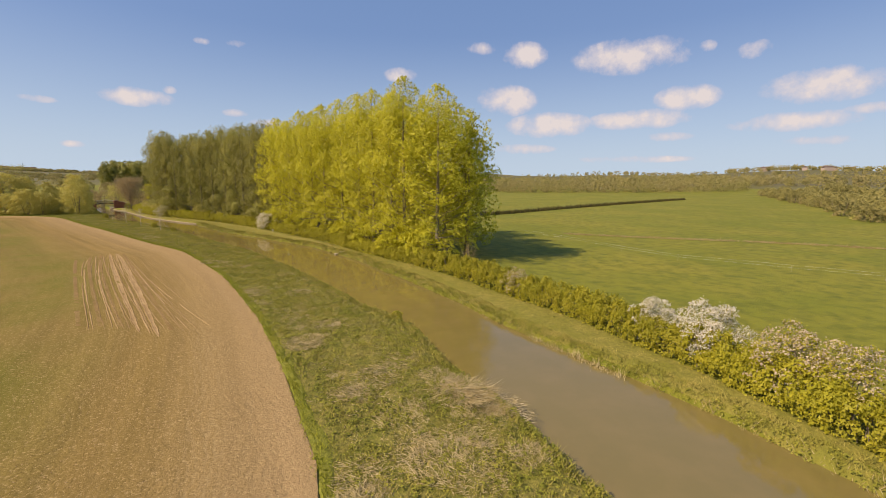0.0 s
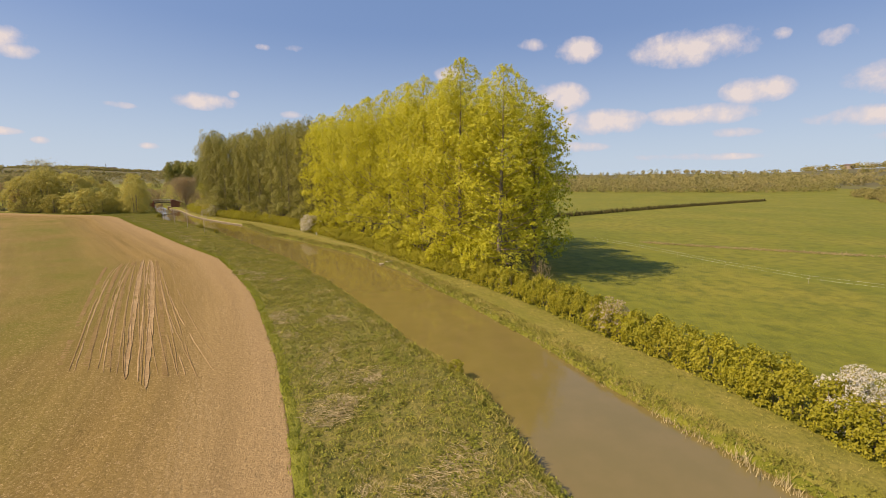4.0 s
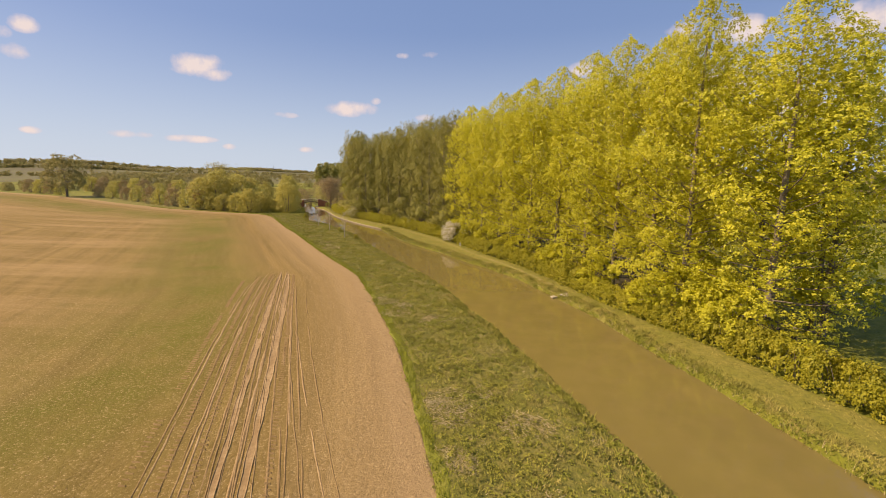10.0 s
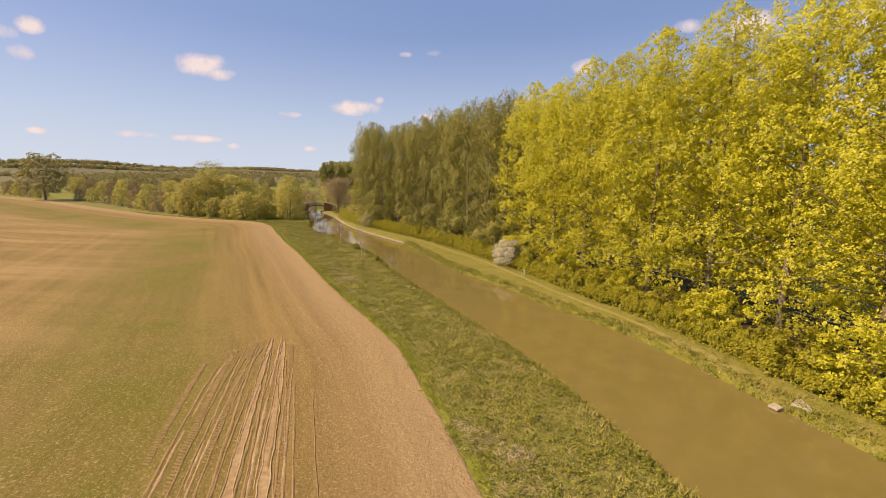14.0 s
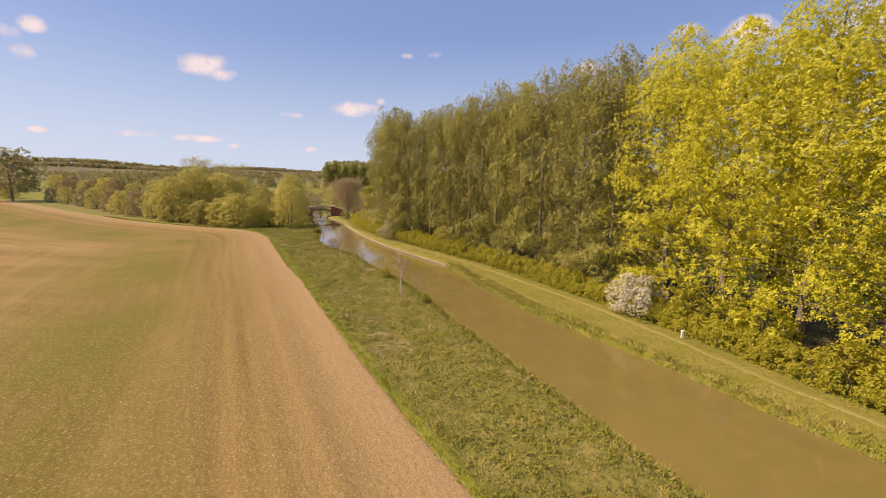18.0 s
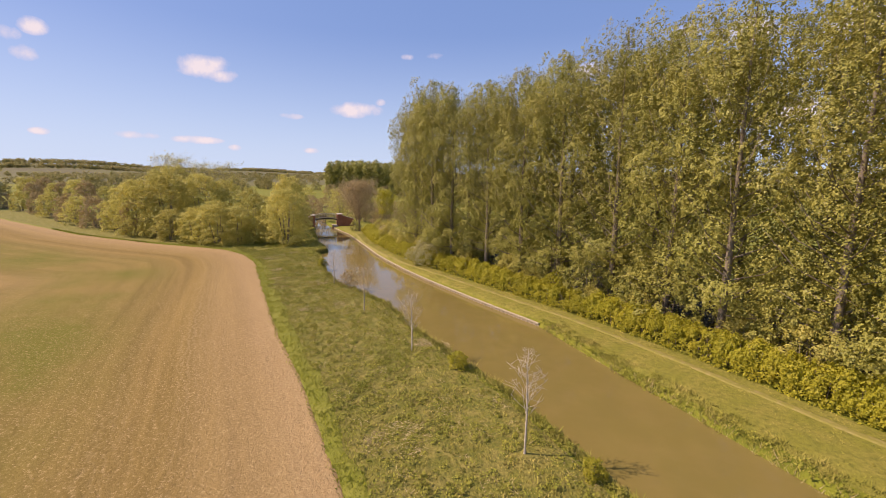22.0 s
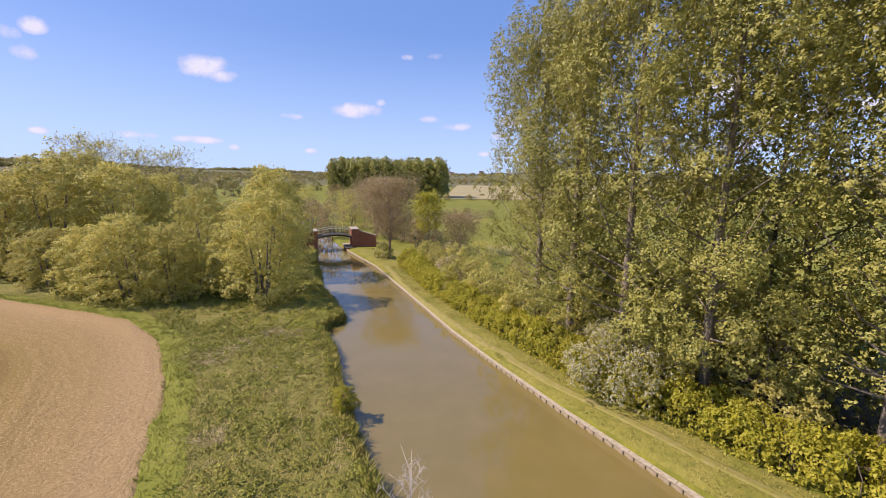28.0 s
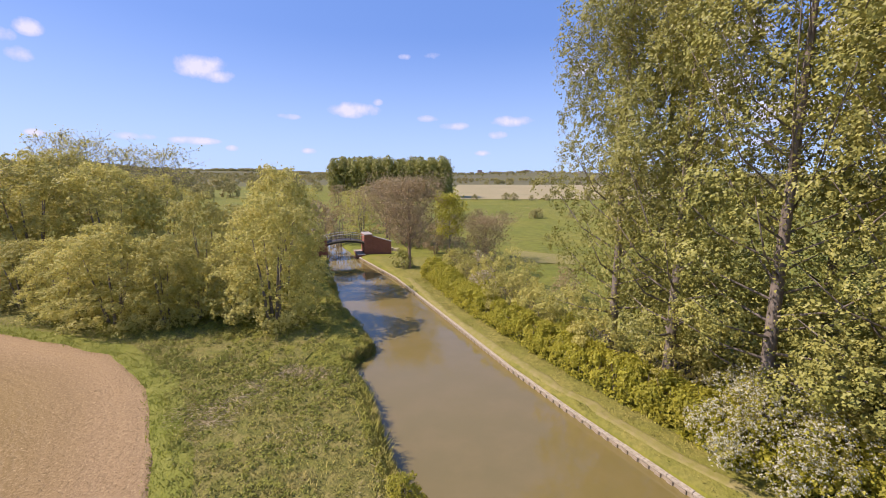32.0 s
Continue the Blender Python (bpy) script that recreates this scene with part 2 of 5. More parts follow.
M_BLOSSOM = material("white_hawthorn_blossom", ((0.780, 0.730, 0.630), (0.740, 0.680, 0.570), (0.820, 0.790, 0.700)), (0.6, 1.0), rough=0.8, island=0.5, translucent=0.3)
M_CREAM = material("fading_cream_blossom", ((0.560, 0.535, 0.370), (0.480, 0.460, 0.290), (0.640, 0.620, 0.470)), (0.6, 1.0), rough=0.8, island=0.5, translucent=0.35)
M_PINK = material("pale_pink_blossom", ((0.600, 0.480, 0.350), (0.500, 0.390, 0.260), (0.700, 0.600, 0.470)), (0.6, 1.0), rough=0.8, island=0.5, translucent=0.25)
M_BUD = material("brown_budding_twigs", ((0.420, 0.310, 0.150), (0.460, 0.360, 0.185), (0.310, 0.245, 0.105)), (0.4, 3.0), island=0.5, translucent=0.3)
M_HERB = material("bank_herb_leaves", ((0.250, 0.262, 0.032), (0.350, 0.325, 0.048), (0.150, 0.162, 0.022)), (0.35, 3.0), rough=0.6, island=0.4, translucent=0.25, upright=0.9)
M_DARKHEDGE = material("clipped_dark_hedge", ((0.120, 0.105, 0.030), (0.090, 0.082, 0.026), (0.060, 0.052, 0.022)), (0.6, 3.0), island=0.4)
M_LITTER = material("woodland_floor", ((0.110, 0.085, 0.042), (0.085, 0.085, 0.030), (0.060, 0.045, 0.024)), (0.3, 3.0), bump=0.06)
M_TURF = material("worn_towpath_turf", ((0.205, 0.195, 0.030), (0.255, 0.222, 0.046), (0.135, 0.135, 0.022)), (0.5, 3.0), bump=0.10, bump_scale=7.0)
M_TWIG = material("bare_brown_twigs", ((0.280, 0.195, 0.115), (0.330, 0.235, 0.145), (0.190, 0.130, 0.080)), (0.4, 3.0), island=0.4)
M_BARK = material("grey_brown_bark", ((0.200, 0.165, 0.120), (0.260, 0.220, 0.170), (0.120, 0.098, 0.070)), (0.6, 7.0), bump=0.03, stretch=(1, 1, 0.25))
M_PALEBARK = material("pale_sapling_bark", ((0.480, 0.420, 0.330), (0.560, 0.500, 0.410), (0.350, 0.300, 0.230)), (1.0, 9.0), bump=0.01)
M_FARWOOD = material("far_woodland", ((0.330, 0.300, 0.090), (0.400, 0.330, 0.130), (0.270, 0.250, 0.075)), (0.02, 1.0), rough=0.8, island=0.4, per_object=0.12, translucent=0.35, upright=0.8)
M_COPING = material("pale_concrete_coping", ((0.430, 0.370, 0.250), (0.500, 0.430, 0.310), (0.240, 0.205, 0.125)), (2.2, 9.0), bump=0.01)
M_STEEL = material("rusty_piling", ((0.330, 0.270, 0.170), (0.390, 0.320, 0.210), (0.230, 0.180, 0.110)), (0.8, 8.0), rough=0.7)
M_BRICK = material("red_brick", ((0.330, 0.120, 0.070), (0.270, 0.105, 0.066), (0.400, 0.180, 0.110)), (0.8, 5.0), bump=0.01, per_object=0.15)
M_STONE = material("weathered_stone", ((0.360, 0.310, 0.240), (0.430, 0.380, 0.310), (0.250, 0.215, 0.170)), (0.8, 7.0), bump=0.01)
M_WHITE = material("white_paint", ((0.740, 0.730, 0.700), (0.800, 0.790, 0.760), (0.600, 0.580, 0.540)), (0.9, 11.0), rough=0.6)
M_DARKIRON = material("dark_painted_iron", ((0.060, 0.055, 0.050), (0.085, 0.076, 0.066), (0.040, 0.036, 0.032)), (0.9, 11.0), rough=0.6)
M_ROOF = material("slate_roof", ((0.130, 0.095, 0.080), (0.170, 0.120, 0.095), (0.090, 0.070, 0.062)), (0.3, 3.0))
M_HOUSE = material("rendered_house_wall", ((0.420, 0.340, 0.280), (0.350, 0.230, 0.170), (0.500, 0.430, 0.370)), (0.02, 2.0), per_object=0.25)
M_TANFIELD = material("pale_stubble_field", ((0.330, 0.270, 0.120), (0.270, 0.240, 0.100), (0.380, 0.310, 0.160)), (0.02, 0.5))
M_RAPE = material("flowering_rape_field", ((0.600, 0.480, 0.020), (0.540, 0.450, 0.020), (0.480, 0.420, 0.030)), (0.02, 0.5))
M_GLASS = material("dark_window_glass", ((0.03, 0.035, 0.04), (0.04, 0.045, 0.05), (0.02, 0.02, 0.025)), (0.5, 2.0), rough=0.1, spec=0.5)

M_WATER = material("muddy_canal_water", ((0.190, 0.147, 0.044), (0.176, 0.139, 0.042), (0.204, 0.154, 0.050)), (0.06, 0.5), rough=0.04, bump=0.004, bump_scale=2.2, spec=0.6)



def soil_material():
    """Tilled soil whose drill lines and green tinge follow the field's edge."""
    mat = bpy.data.materials.new("tilled_soil")
    mat.use_nodes = True
    nt = mat.node_tree
    bs = nt.nodes["Principled BSDF"]
    bs.inputs["Roughness"].default_value = 0.95
    bs.inputs["Specular IOR Level"].default_value = 0.1
    at = nt.nodes.new("ShaderNodeAttribute")
    at.attribute_name = "edge_distance"
    co = nt.nodes.new("ShaderNodeTexCoord")

    def val(op, a, b=None, clamp=False):
        n = nt.nodes.new("ShaderNodeMath")
        n.operation, n.use_clamp = op, clamp
        for i, v in enumerate((a, b)):
            if isinstance(v, (int, float)):
                n.inputs[i].default_value = v
            elif v is not None:
                nt.links.new(v, n.inputs[i])
        return n.outputs[0]

    def rough_at(s, detail=6.0, vec=None):
        n = nt.nodes.new("ShaderNodeTexNoise")
        n.inputs["Scale"].default_value, n.inputs["Detail"].default_value = s, detail
        n.inputs["Roughness"].default_value = 0.65
        nt.links.new(vec or co.outputs["Object"], n.inputs["Vector"])
        return n.outputs["Fac"]

    def ramp(fac, lo, hi, a=0.0, b=1.0):
        r = nt.nodes.new("ShaderNodeMapRange")
        r.inputs["From Min"].default_value, r.inputs["From Max"].default_value = lo, hi
        r.inputs["To Min"].default_value, r.inputs["To Max"].default_value = a, b
        nt.links.new(fac, r.inputs["Value"])
        return r.outputs[0]

    def blend(fac, a, b):
        mx = nt.nodes.new("ShaderNodeMixRGB")
        nt.links.new(fac, mx.inputs[0])
        for i, v in ((1, a), (2, b)):
            if isinstance(v, tuple):
                mx.inputs[i].default_value = (*v, 1)
            else:
                nt.links.new(v, mx.inputs[i])
        return mx.outputs[0]

    # coordinates that run along the drill lines: distance from the edge, and the way north
    cb = nt.nodes.new("ShaderNodeCombineXYZ")
    sp = nt.nodes.new("ShaderNodeSeparateXYZ")
    nt.links.new(co.outputs["Object"], sp.inputs[0])
    nt.links.new(at.outputs["Fac"], cb.inputs[0])
    nt.links.new(val("MULTIPLY", sp.outputs[1], 0.035), cb.inputs[1])
    streak = rough_at(0.55, 5.0, cb.outputs[0])
    wide = rough_at(0.10, 4.0, cb.outputs[0])
    grit = rough_at(8.0, 8.0)
    d = at.outputs["Fac"]
    col = blend(ramp(streak, 0.36, 0.66), (0.268, 0.182, 0.058), (0.178, 0.121, 0.037))
    edge = val("MULTIPLY", ramp(d, 7.5, 1.0), ramp(wide, 0.3, 0.55, 0.5, 1.0), clamp=True)
    col = blend(val("MULTIPLY", edge, 0.7), col, (0.410, 0.280, 0.150))
    band = val("MULTIPLY", ramp(d, 9.0, 16.0), ramp(d, 34.0, 21.0), clamp=True)
    green = val("MULTIPLY", band, ramp(rough_at(0.06, 5.0), 0.38, 0.58, 0.30, 1.0), clamp=True)
    col = blend(val("MULTIPLY", green, 0.95), col, (0.138, 0.132, 0.019))
    slant = nt.nodes.new("ShaderNodeMapping")
    slant.inputs["Rotation"].default_value = (0, 0, 0.9)
    slant.inputs["Scale"].default_value = (0.12, 1.0, 1.0)
    nt.links.new(co.outputs["Object"], slant.inputs["Vector"])
    far = val("MULTIPLY", ramp(d, 20.0, 34.0), ramp(rough_at(0.16, 5.0, slant.outputs[0]), 0.42, 0.62), clamp=True)
    col = blend(val("MULTIPLY", far, 0.7), col, (0.375, 0.250, 0.105))
    col = blend(ramp(grit, 0.52, 0.90), col, (0.140, 0.094, 0.030))
    col = blend(ramp(grit, 0.46, 0.28), col, (0.440, 0.320, 0.150))
    lines = val("SINE", val("MULTIPLY", val("ADD", d, val("MULTIPLY", rough_at(0.25, 4.0), 3.0)), 2 * math.pi / 0.42))
    dried = val("MULTIPLY", ramp(lines, 0.0, 1.0), ramp(rough_at(0.35, 4.0, cb.outputs[0]), 0.46, 0.70), clamp=True)
    dried = val("MULTIPLY", dried, ramp(d, 16.0, 5.0, 0.12, 1.0))
    col = blend(val("MULTIPLY", dried, 0.42), col, (0.400, 0.295, 0.145))
    nt.links.new(col, bs.inputs["Base Color"])
    h = val("ADD", val("MULTIPLY", lines, ramp(rough_at(0.9, 3.0), 0.40, 0.75, 0.000, 0.011)), val("MULTIPLY", grit, 0.09))
    bp = nt.nodes.new("ShaderNodeBump")
    bp.inputs["Strength"].default_value, bp.inputs["Distance"].default_value = 0.9, 1.0
    nt.links.new(h, bp.inputs["Height"])
    nt.links.new(bp.outputs[0], bs.inputs["Normal"])
    return mat


M_FIELD = soil_material()

# ---------------------------------------------------------------- mesh helpers
RNG = np.random.default_rng(7)


def mesh_from(name, verts, faces, mat, smooth=False):
    me = bpy.data.meshes.new(name)
    me.from_pydata([tuple(v) for v in verts], [], faces)
    me.materials.append(mat)
    if smooth:
        me.polygons.foreach_set("use_smooth", [True] * len(me.polygons))
    me.update()
    return me


def quads_mesh(name, corners, mat):
    """A mesh of loose small pieces; corners: (n, 3 or 4, 3)."""
    n = len(corners)
    me = bpy.data.meshes.new(name)
    k = corners.shape[1]
    me.vertices.add(n * k)
    me.vertices.foreach_set("co", np.asarray(corners, np.float32).ravel())
    me.loops.add(n * k)
    me.loops.foreach_set("vertex_index", np.arange(n * k, dtype=np.int32))
    me.polygons.add(n)
    me.polygons.foreach_set("loop_start", np.arange(0, n * k, k, dtype=np.int32))
    me.materials.append(mat)
    me.update(calc_edges=True)
    me.validate()
    return me


def child(name, me, parent, label="", kind=""):
    ob = new(name, me)
    ob.parent = parent
    if kind:
        ob["kind"] = kind
    if label:
        ob["label"] = label
    return ob


def thing(name, label, category, at=(0, 0, 0), group="", kind=""):
    ob = new(name)
    ob.empty_display_size = 0.3
    ob.location = at
    return tagged(ob, label, category, group, kind)


def box_bm(bm, x0, y0, z0, x1, y1, z1, m=None):
    vs = [bm.verts.new((x, y, z)) for z in (z0, z1) for y in (y0, y1) for x in (x0, x1)]
    for q in ((0, 2, 3, 1), (4, 5, 7, 6), (0, 1, 5, 4), (2, 6, 7, 3), (0, 4, 6, 2), (1, 3, 7, 5)):
        bm.faces.new([vs[i] for i in q])
    if m is not None:
        for v in vs:
            v.co = m @ v.co
    return vs


def bm_mesh(name, bm, mat, bevel=0.0):
    if bevel:
        bmesh.ops.bevel(bm, geom=list(bm.edges), offset=bevel, segments=1, affect="EDGES")
    bmesh.ops.recalc_face_normals(bm, faces=bm.faces)
    me = bpy.data.meshes.new(name)
    bm.to_mesh(me)
    bm.free()
    me.materials.append(mat)
    return me


def tubes(name, runs, mat, sides=5):
    """Tapered limbs; runs: lists of (point, radius)."""
    verts, faces = [], []
    for run in runs:
        base = len(verts)
        for i, (p, r) in enumerate(run):
            p = Vector(p)
            q = Vector(run[min(i + 1, len(run) - 1)][0]) - Vector(run[max(i - 1, 0)][0])
            q = q.normalized() if q.length > 1e-6 else Vector((0, 0, 1))
            a = q.orthogonal().normalized()
            b = q.cross(a)
            for k in range(sides):
                t = 2 * math.pi * k / sides
                verts.append(p + (a * math.cos(t) + b * math.sin(t)) * r)
        for i in range(len(run) - 1):
            for k in range(sides):
                k2 = (k + 1) % sides
                faces.append((base + i * sides + k, base + i * sides + k2, base + (i + 1) * sides + k2, base + (i + 1) * sides + k))
        faces.append(tuple(base + (len(run) - 1) * sides + k for k in range(sides)))
    return mesh_from(name, verts, faces, mat, smooth=True)


def leaf_quads(points, size, rng, out=None, loose=0.75, long=1.35):
    """Pointed leaf sprays at the points, turned at random, or roughly to face the ways given."""
    n = len(points)
    d = rng.normal(size=(n, 3))
    if out is not None:
        out = out / (np.linalg.norm(out, axis=1)[:, None] + 1e-9)
        nrm_to = out + loose * rng.normal(size=(n, 3))
        d = np.cross(nrm_to, rng.normal(size=(n, 3)))
    d /= np.linalg.norm(d, axis=1)[:, None] + 1e-9
    e = np.cross(d, nrm_to if out is not None else rng.normal(size=(n, 3)))
    e /= np.linalg.norm(e, axis=1)[:, None] + 1e-9
    s = (size * rng.uniform(0.6, 1.35, n))[:, None]
    a, b = d * s * long * 0.5, e * s * 0.5
    p = np.asarray(points)
    return np.stack([p - a * 0.6 + b, p - a * 0.6 - b, p + a], axis=1)


def shoots(centres, ways, per, spread, rng, tall=1.0):
    """Leaf places round the centres of short leafy shoots, and the ways that the leaves face."""
    n = len(centres)
    q = rng.normal(size=(n, per, 3))
    q /= np.linalg.norm(q, axis=2)[:, :, None]
    r = (spread * rng.uniform(0.7, 1.3, n))[:, None, None] * rng.random((n, per, 1)) ** 0.5
    pts = np.asarray(centres)[:, None, :] + q * r * np.array([1, 1, tall])
    faces = 0.35 * q + np.asarray(ways)[:, None, :]
    return pts.reshape(-1, 3), faces.reshape(-1, 3)


# ---------------------------------------------------------------- the plan
FIELD = [(4.5, -120), (4.2, -60), (3.4, -10), (2.2, 1), (0.3, 11), (-2.2, 21.5), (-4.4, 28.7), (-8.8, 42), (-13.2, 52), (-19, 64.5), (-24.8, 72.5),
         (-31, 81.5), (-37, 90.5), (-46.4, 104.8), (-52, 112.5), (-61.5, 127), (-70.5, 141), (-76.5, 147.8), (-82.5, 151.8),
         (-90, 153.4), (-101, 155.4), (-122, 161), (-158, 176), (-215, 203), (-420, 300)]
LEFT = [(16, -4800), (14.5, -80), (13.2, -4), (12.4, 3.6), (11, 9.3), (10.3, 17), (8.6, 21.5), (6.8, 25), (5.9, 28), (3.9, 33.6), (1.7, 39.5), (-1, 46.5),
        (-3.1, 50.7), (-5.2, 56), (-8.2, 62.6), (-12.3, 69.5), (-16.7, 77), (-22.2, 86.2), (-26.4, 93.5), (-29, 98.5), (-33, 105.5),
        (-37.2, 110.9), (-40.8, 116), (-45.1, 123), (-49.5, 127.5), (-53.6, 131), (-58, 138), (-61, 143.8), (-63.7, 149.6),
        (-65.9, 153.2), (-65.0, 155.8), (-68.1, 161.5), (-71.5, 166.6), (-75.6, 176), (-78.6, 181), (-80.4, 186), (-82.6, 192), (-84.9, 196),
        (-97, 217), (-150, 300), (-150, 4800)]
RIGHT = [(27, -4800), (25.5, -80), (24.3, -6), (23.4, -0.5), (21.8, 5.7), (20, 11), (18.2, 17), (16.9, 24), (15.1, 30.5), (13.2, 37.5), (10.8, 45), (8.8, 52),
         (5.6, 59.5), (2, 68), (-2, 74), (-5.8, 79), (-10, 86), (-14.4, 91.5), (-19.6, 99), (-23, 105.8), (-28, 115.6),
         (-29.8, 119.5), (-35.8, 126.7), (-43, 135.8), (-47.8, 142.5), (-52, 149), (-55, 154), (-59.5, 162.4), (-68.6, 179.3),
         (-76.7, 191.2), (-78.0, 193.5), (-80.2, 197), (-92, 217), (-143, 300), (-143, 4800)]
HEDGE = [(28, -80), (26, -5), (25.6, 5), (24, 16), (21.8, 23.5), (19, 34), (15.4, 44), (12.2, 50), (9.2, 57), (6.5, 64.5), (3, 73), (-2.2, 82),
         (-6, 90), (-10.5, 98.5), (-15.5, 106), (-20, 113), (-25, 120), (-32.5, 128.9), (-40.5, 138.2), (-46.5, 145), (-51.3, 152),
         (-55, 158), (-59, 165), (-65, 178)]


def along(line, y):
    return float(np.interp(y, [p[1] for p in line], [p[0] for p in line]))


def field_edge_y(x):
    return float(np.interp(-x, [-p[0] for p in FIELD], [p[1] for p in FIELD]))


def smooth(a, b, v):
    t = min(1.0, max(0.0, (v - a) / (b - a)))
    return t * t * (3 - 2 * t)


def land(x, y):
    """The height of the open land, away from the canal."""
    z = 0.62 + 3.0 * smooth(70, 230, -x) * (1 - smooth(260, 700, y))
    r = math.hypot(x + 20, y - 60)
    z += 9.0 * smooth(350, 900, r) * (0.35 + 0.65 * smooth(0.15, 0.5, abs(math.sin(math.atan2(x, y) * 1.3))))
    az = math.degrees(math.atan2(x, y))
    ridge = 52 + 16 * math.sin(az * 0.11 + 1.0) + 9 * math.sin(az * 0.37)
    ridge -= 22 * math.exp(-((az - 3) / 9.0) ** 2)
    z += max(18.0, ridge) * smooth(1100, 3300, r)
    return z


def terrain(x, y):
    xl, xr = along(LEFT, y), along(RIGHT, y)
    fade = smooth(-110, -70, y) * (1 - smooth(300, 330, y))
    base = land(x, y)
    if x <= xl:
        d = xl - x
        cut = float(np.interp(d, [0, 0.14, 0.5, 2.0], [-0.12, 0.34, 0.58, 0.62]))
        lump = 0.16 * noise.noise((x * 0.45, y * 0.45, 0)) * smooth(0.5, 2.0, d) * (1 - smooth(9, 14, d))
        return base + (cut - 0.62) * fade + lump
    if x >= xr:
        d = x - xr
        cut = float(np.interp(d, [0, 0.25, 0.8, 2.0], [-0.10, 0.28, 0.45, 0.58]))
        return base + (cut - 0.62) * fade
    mid = min(x - xl, xr - x)
    return base + (-0.12 - 0.62 - float(np.interp(mid, [0, 1.5, 4], [0, 0.7, 1.2]))) * fade


def grid_mesh(name, rows, mat):
    n, m = len(rows), len(rows[0])
    verts = [p for r in rows for p in r]
    faces = [(i * m + j, i * m + j + 1, (i + 1) * m + j + 1, (i + 1) * m + j) for i in range(n - 1) for j in range(m - 1)]
    return mesh_from(name, verts, faces, mat, smooth=True)


# ---------------------------------------------------------------- ground, field, water, towpath
OUT = [4760, 4300, 3800, 3300, 2800, 2300, 1800, 1400, 1100, 850, 650, 480, 370, 290, 230, 180, 140, 110, 85, 65, 48, 36, 27, 20, 15, 12, 10, 8.5, 7, 5.5, 4.5, 3.6, 2.8, 2.0, 1.4, 0.9, 0.5, 0.3, 0.0]
YS = [-4700, -3000, -1800, -1000, -600, -350, -220, -150, -110] + [-90 + 1.5 * i for i in range(281)] + [345, 370, 400, 440, 490, 550, 620, 700, 800, 950, 1150, 1400, 1700, 2000, 2300, 2600, 2900, 3200, 3500, 3900, 4300, 4780]
rows = []
for y in YS:
    xl, xr = along(LEFT, y), along(RIGHT, y)
    wob = 0.35 * noise.noise((y * 0.33, 3.1, 0)) + 0.22 * noise.noise((y * 1.1, 9.0, 0))
    xs = [xl - d + wob * math.exp(-d / 3) for d in OUT] + [xl + (xr - xl) * f for f in (0.12, 0.3, 0.5, 0.7, 0.88)] + [xr + d for d in reversed(OUT)]
    rows.append([(x, y, terrain(x - (wob * math.exp(-abs(xl - x) / 3) if x < xl + 0.5 else 0), y)) for x in xs])
ground = tagged(new("ground", grid_mesh("ground", rows, M_GROUND)), "level green meadow land cut by the canal", "ground", kind="structure")
ground.data.materials.append(M_FARHILL)
for p in ground.data.polygons:
    if math.hypot(p.center.x, p.center.y) > 680 + 150 * noise.noise((p.center.x * 0.003, p.center.y * 0.003, 0)):
        p.material_index = 1

rows = []
for i in range(150):
    x = 4.4 - 2.3 * i if i < 100 else -223.3 - 4.0 * (i - 99)
    top = field_edge_y(x) + 0.35 * noise.noise((x * 0.8, 0.5, 0))
    fr = [0.0, 0.3, 0.6, 1.2, 2, 3, 4.5, 6.5] + [8 + 3 * k for k in range(70)] + [240 + 20 * k for k in range(5)]
    rows.append([(x, top - d, land(x, top - d) + (0.0 if d == 0 else 0.075) + (0.035 * noise.noise((x * 0.2, (top - d) * 0.2, 2)))) for d in fr])
field = tagged(new("field", grid_mesh("field", rows, M_FIELD)), "freshly tilled bare brown arable field with green tinges", "field", kind="structure")
pts = np.array([v.co[:2] for v in field.data.vertices])
best = np.full(len(pts), 1e9)
for (ax, ay), (bx, by) in zip(FIELD[:-1], FIELD[1:]):
    ab = np.array([bx - ax, by - ay])
    t = np.clip(((pts - (ax, ay)) @ ab) / (ab @ ab), 0, 1)
    best = np.minimum(best, np.linalg.norm(pts - (np.array([ax, ay]) + t[:, None] * ab), axis=1))
attr = field.data.attributes.new("edge_distance", "FLOAT", "POINT")
attr.data.foreach_set("value", best.astype(np.float32))

rows = []
for y in [-110 + 4 * i for i in range(111)]:
    xl, xr = along(LEFT, y), along(RIGHT, y)
    rows.append([(xl - 1.2, y, 0.0), ((xl + xr) / 2, y, 0.0), (xr + 1.0, y, 0.0)])
water = tagged(new("water", grid_mesh("water", rows, M_WATER)), "still muddy brown canal water", "water", kind="structure")


def strip(name, label, line_a, line_b, y0, y1, lift, mat, category, step=1.0, cols=6, ragged=0.3):
    rws, y, k = [], y0, 0
    while y <= y1:
        a, b = line_a(y), line_b(y)
        a += ragged * noise.noise((y * 0.7, k, 1.0))
        b += ragged * noise.noise((y * 0.7, k, 7.0))
        rws.append([(a + (b - a) * j / cols, y, terrain(a + (b - a) * j / cols, y) + (lift if 0 < j < cols else -0.03)) for j in range(cols + 1)])
        y += step
    return tagged(new(name, grid_mesh(name, rws, mat)), label, category, kind="structure")


strip("bank", "rough tussocky grass bank between field and canal", lambda y: along(FIELD, y) - 0.2, lambda y: along(LEFT, y) - 0.25, -90, 150.5, 0.05, M_BANK, "bank", cols=14, ragged=0.4)


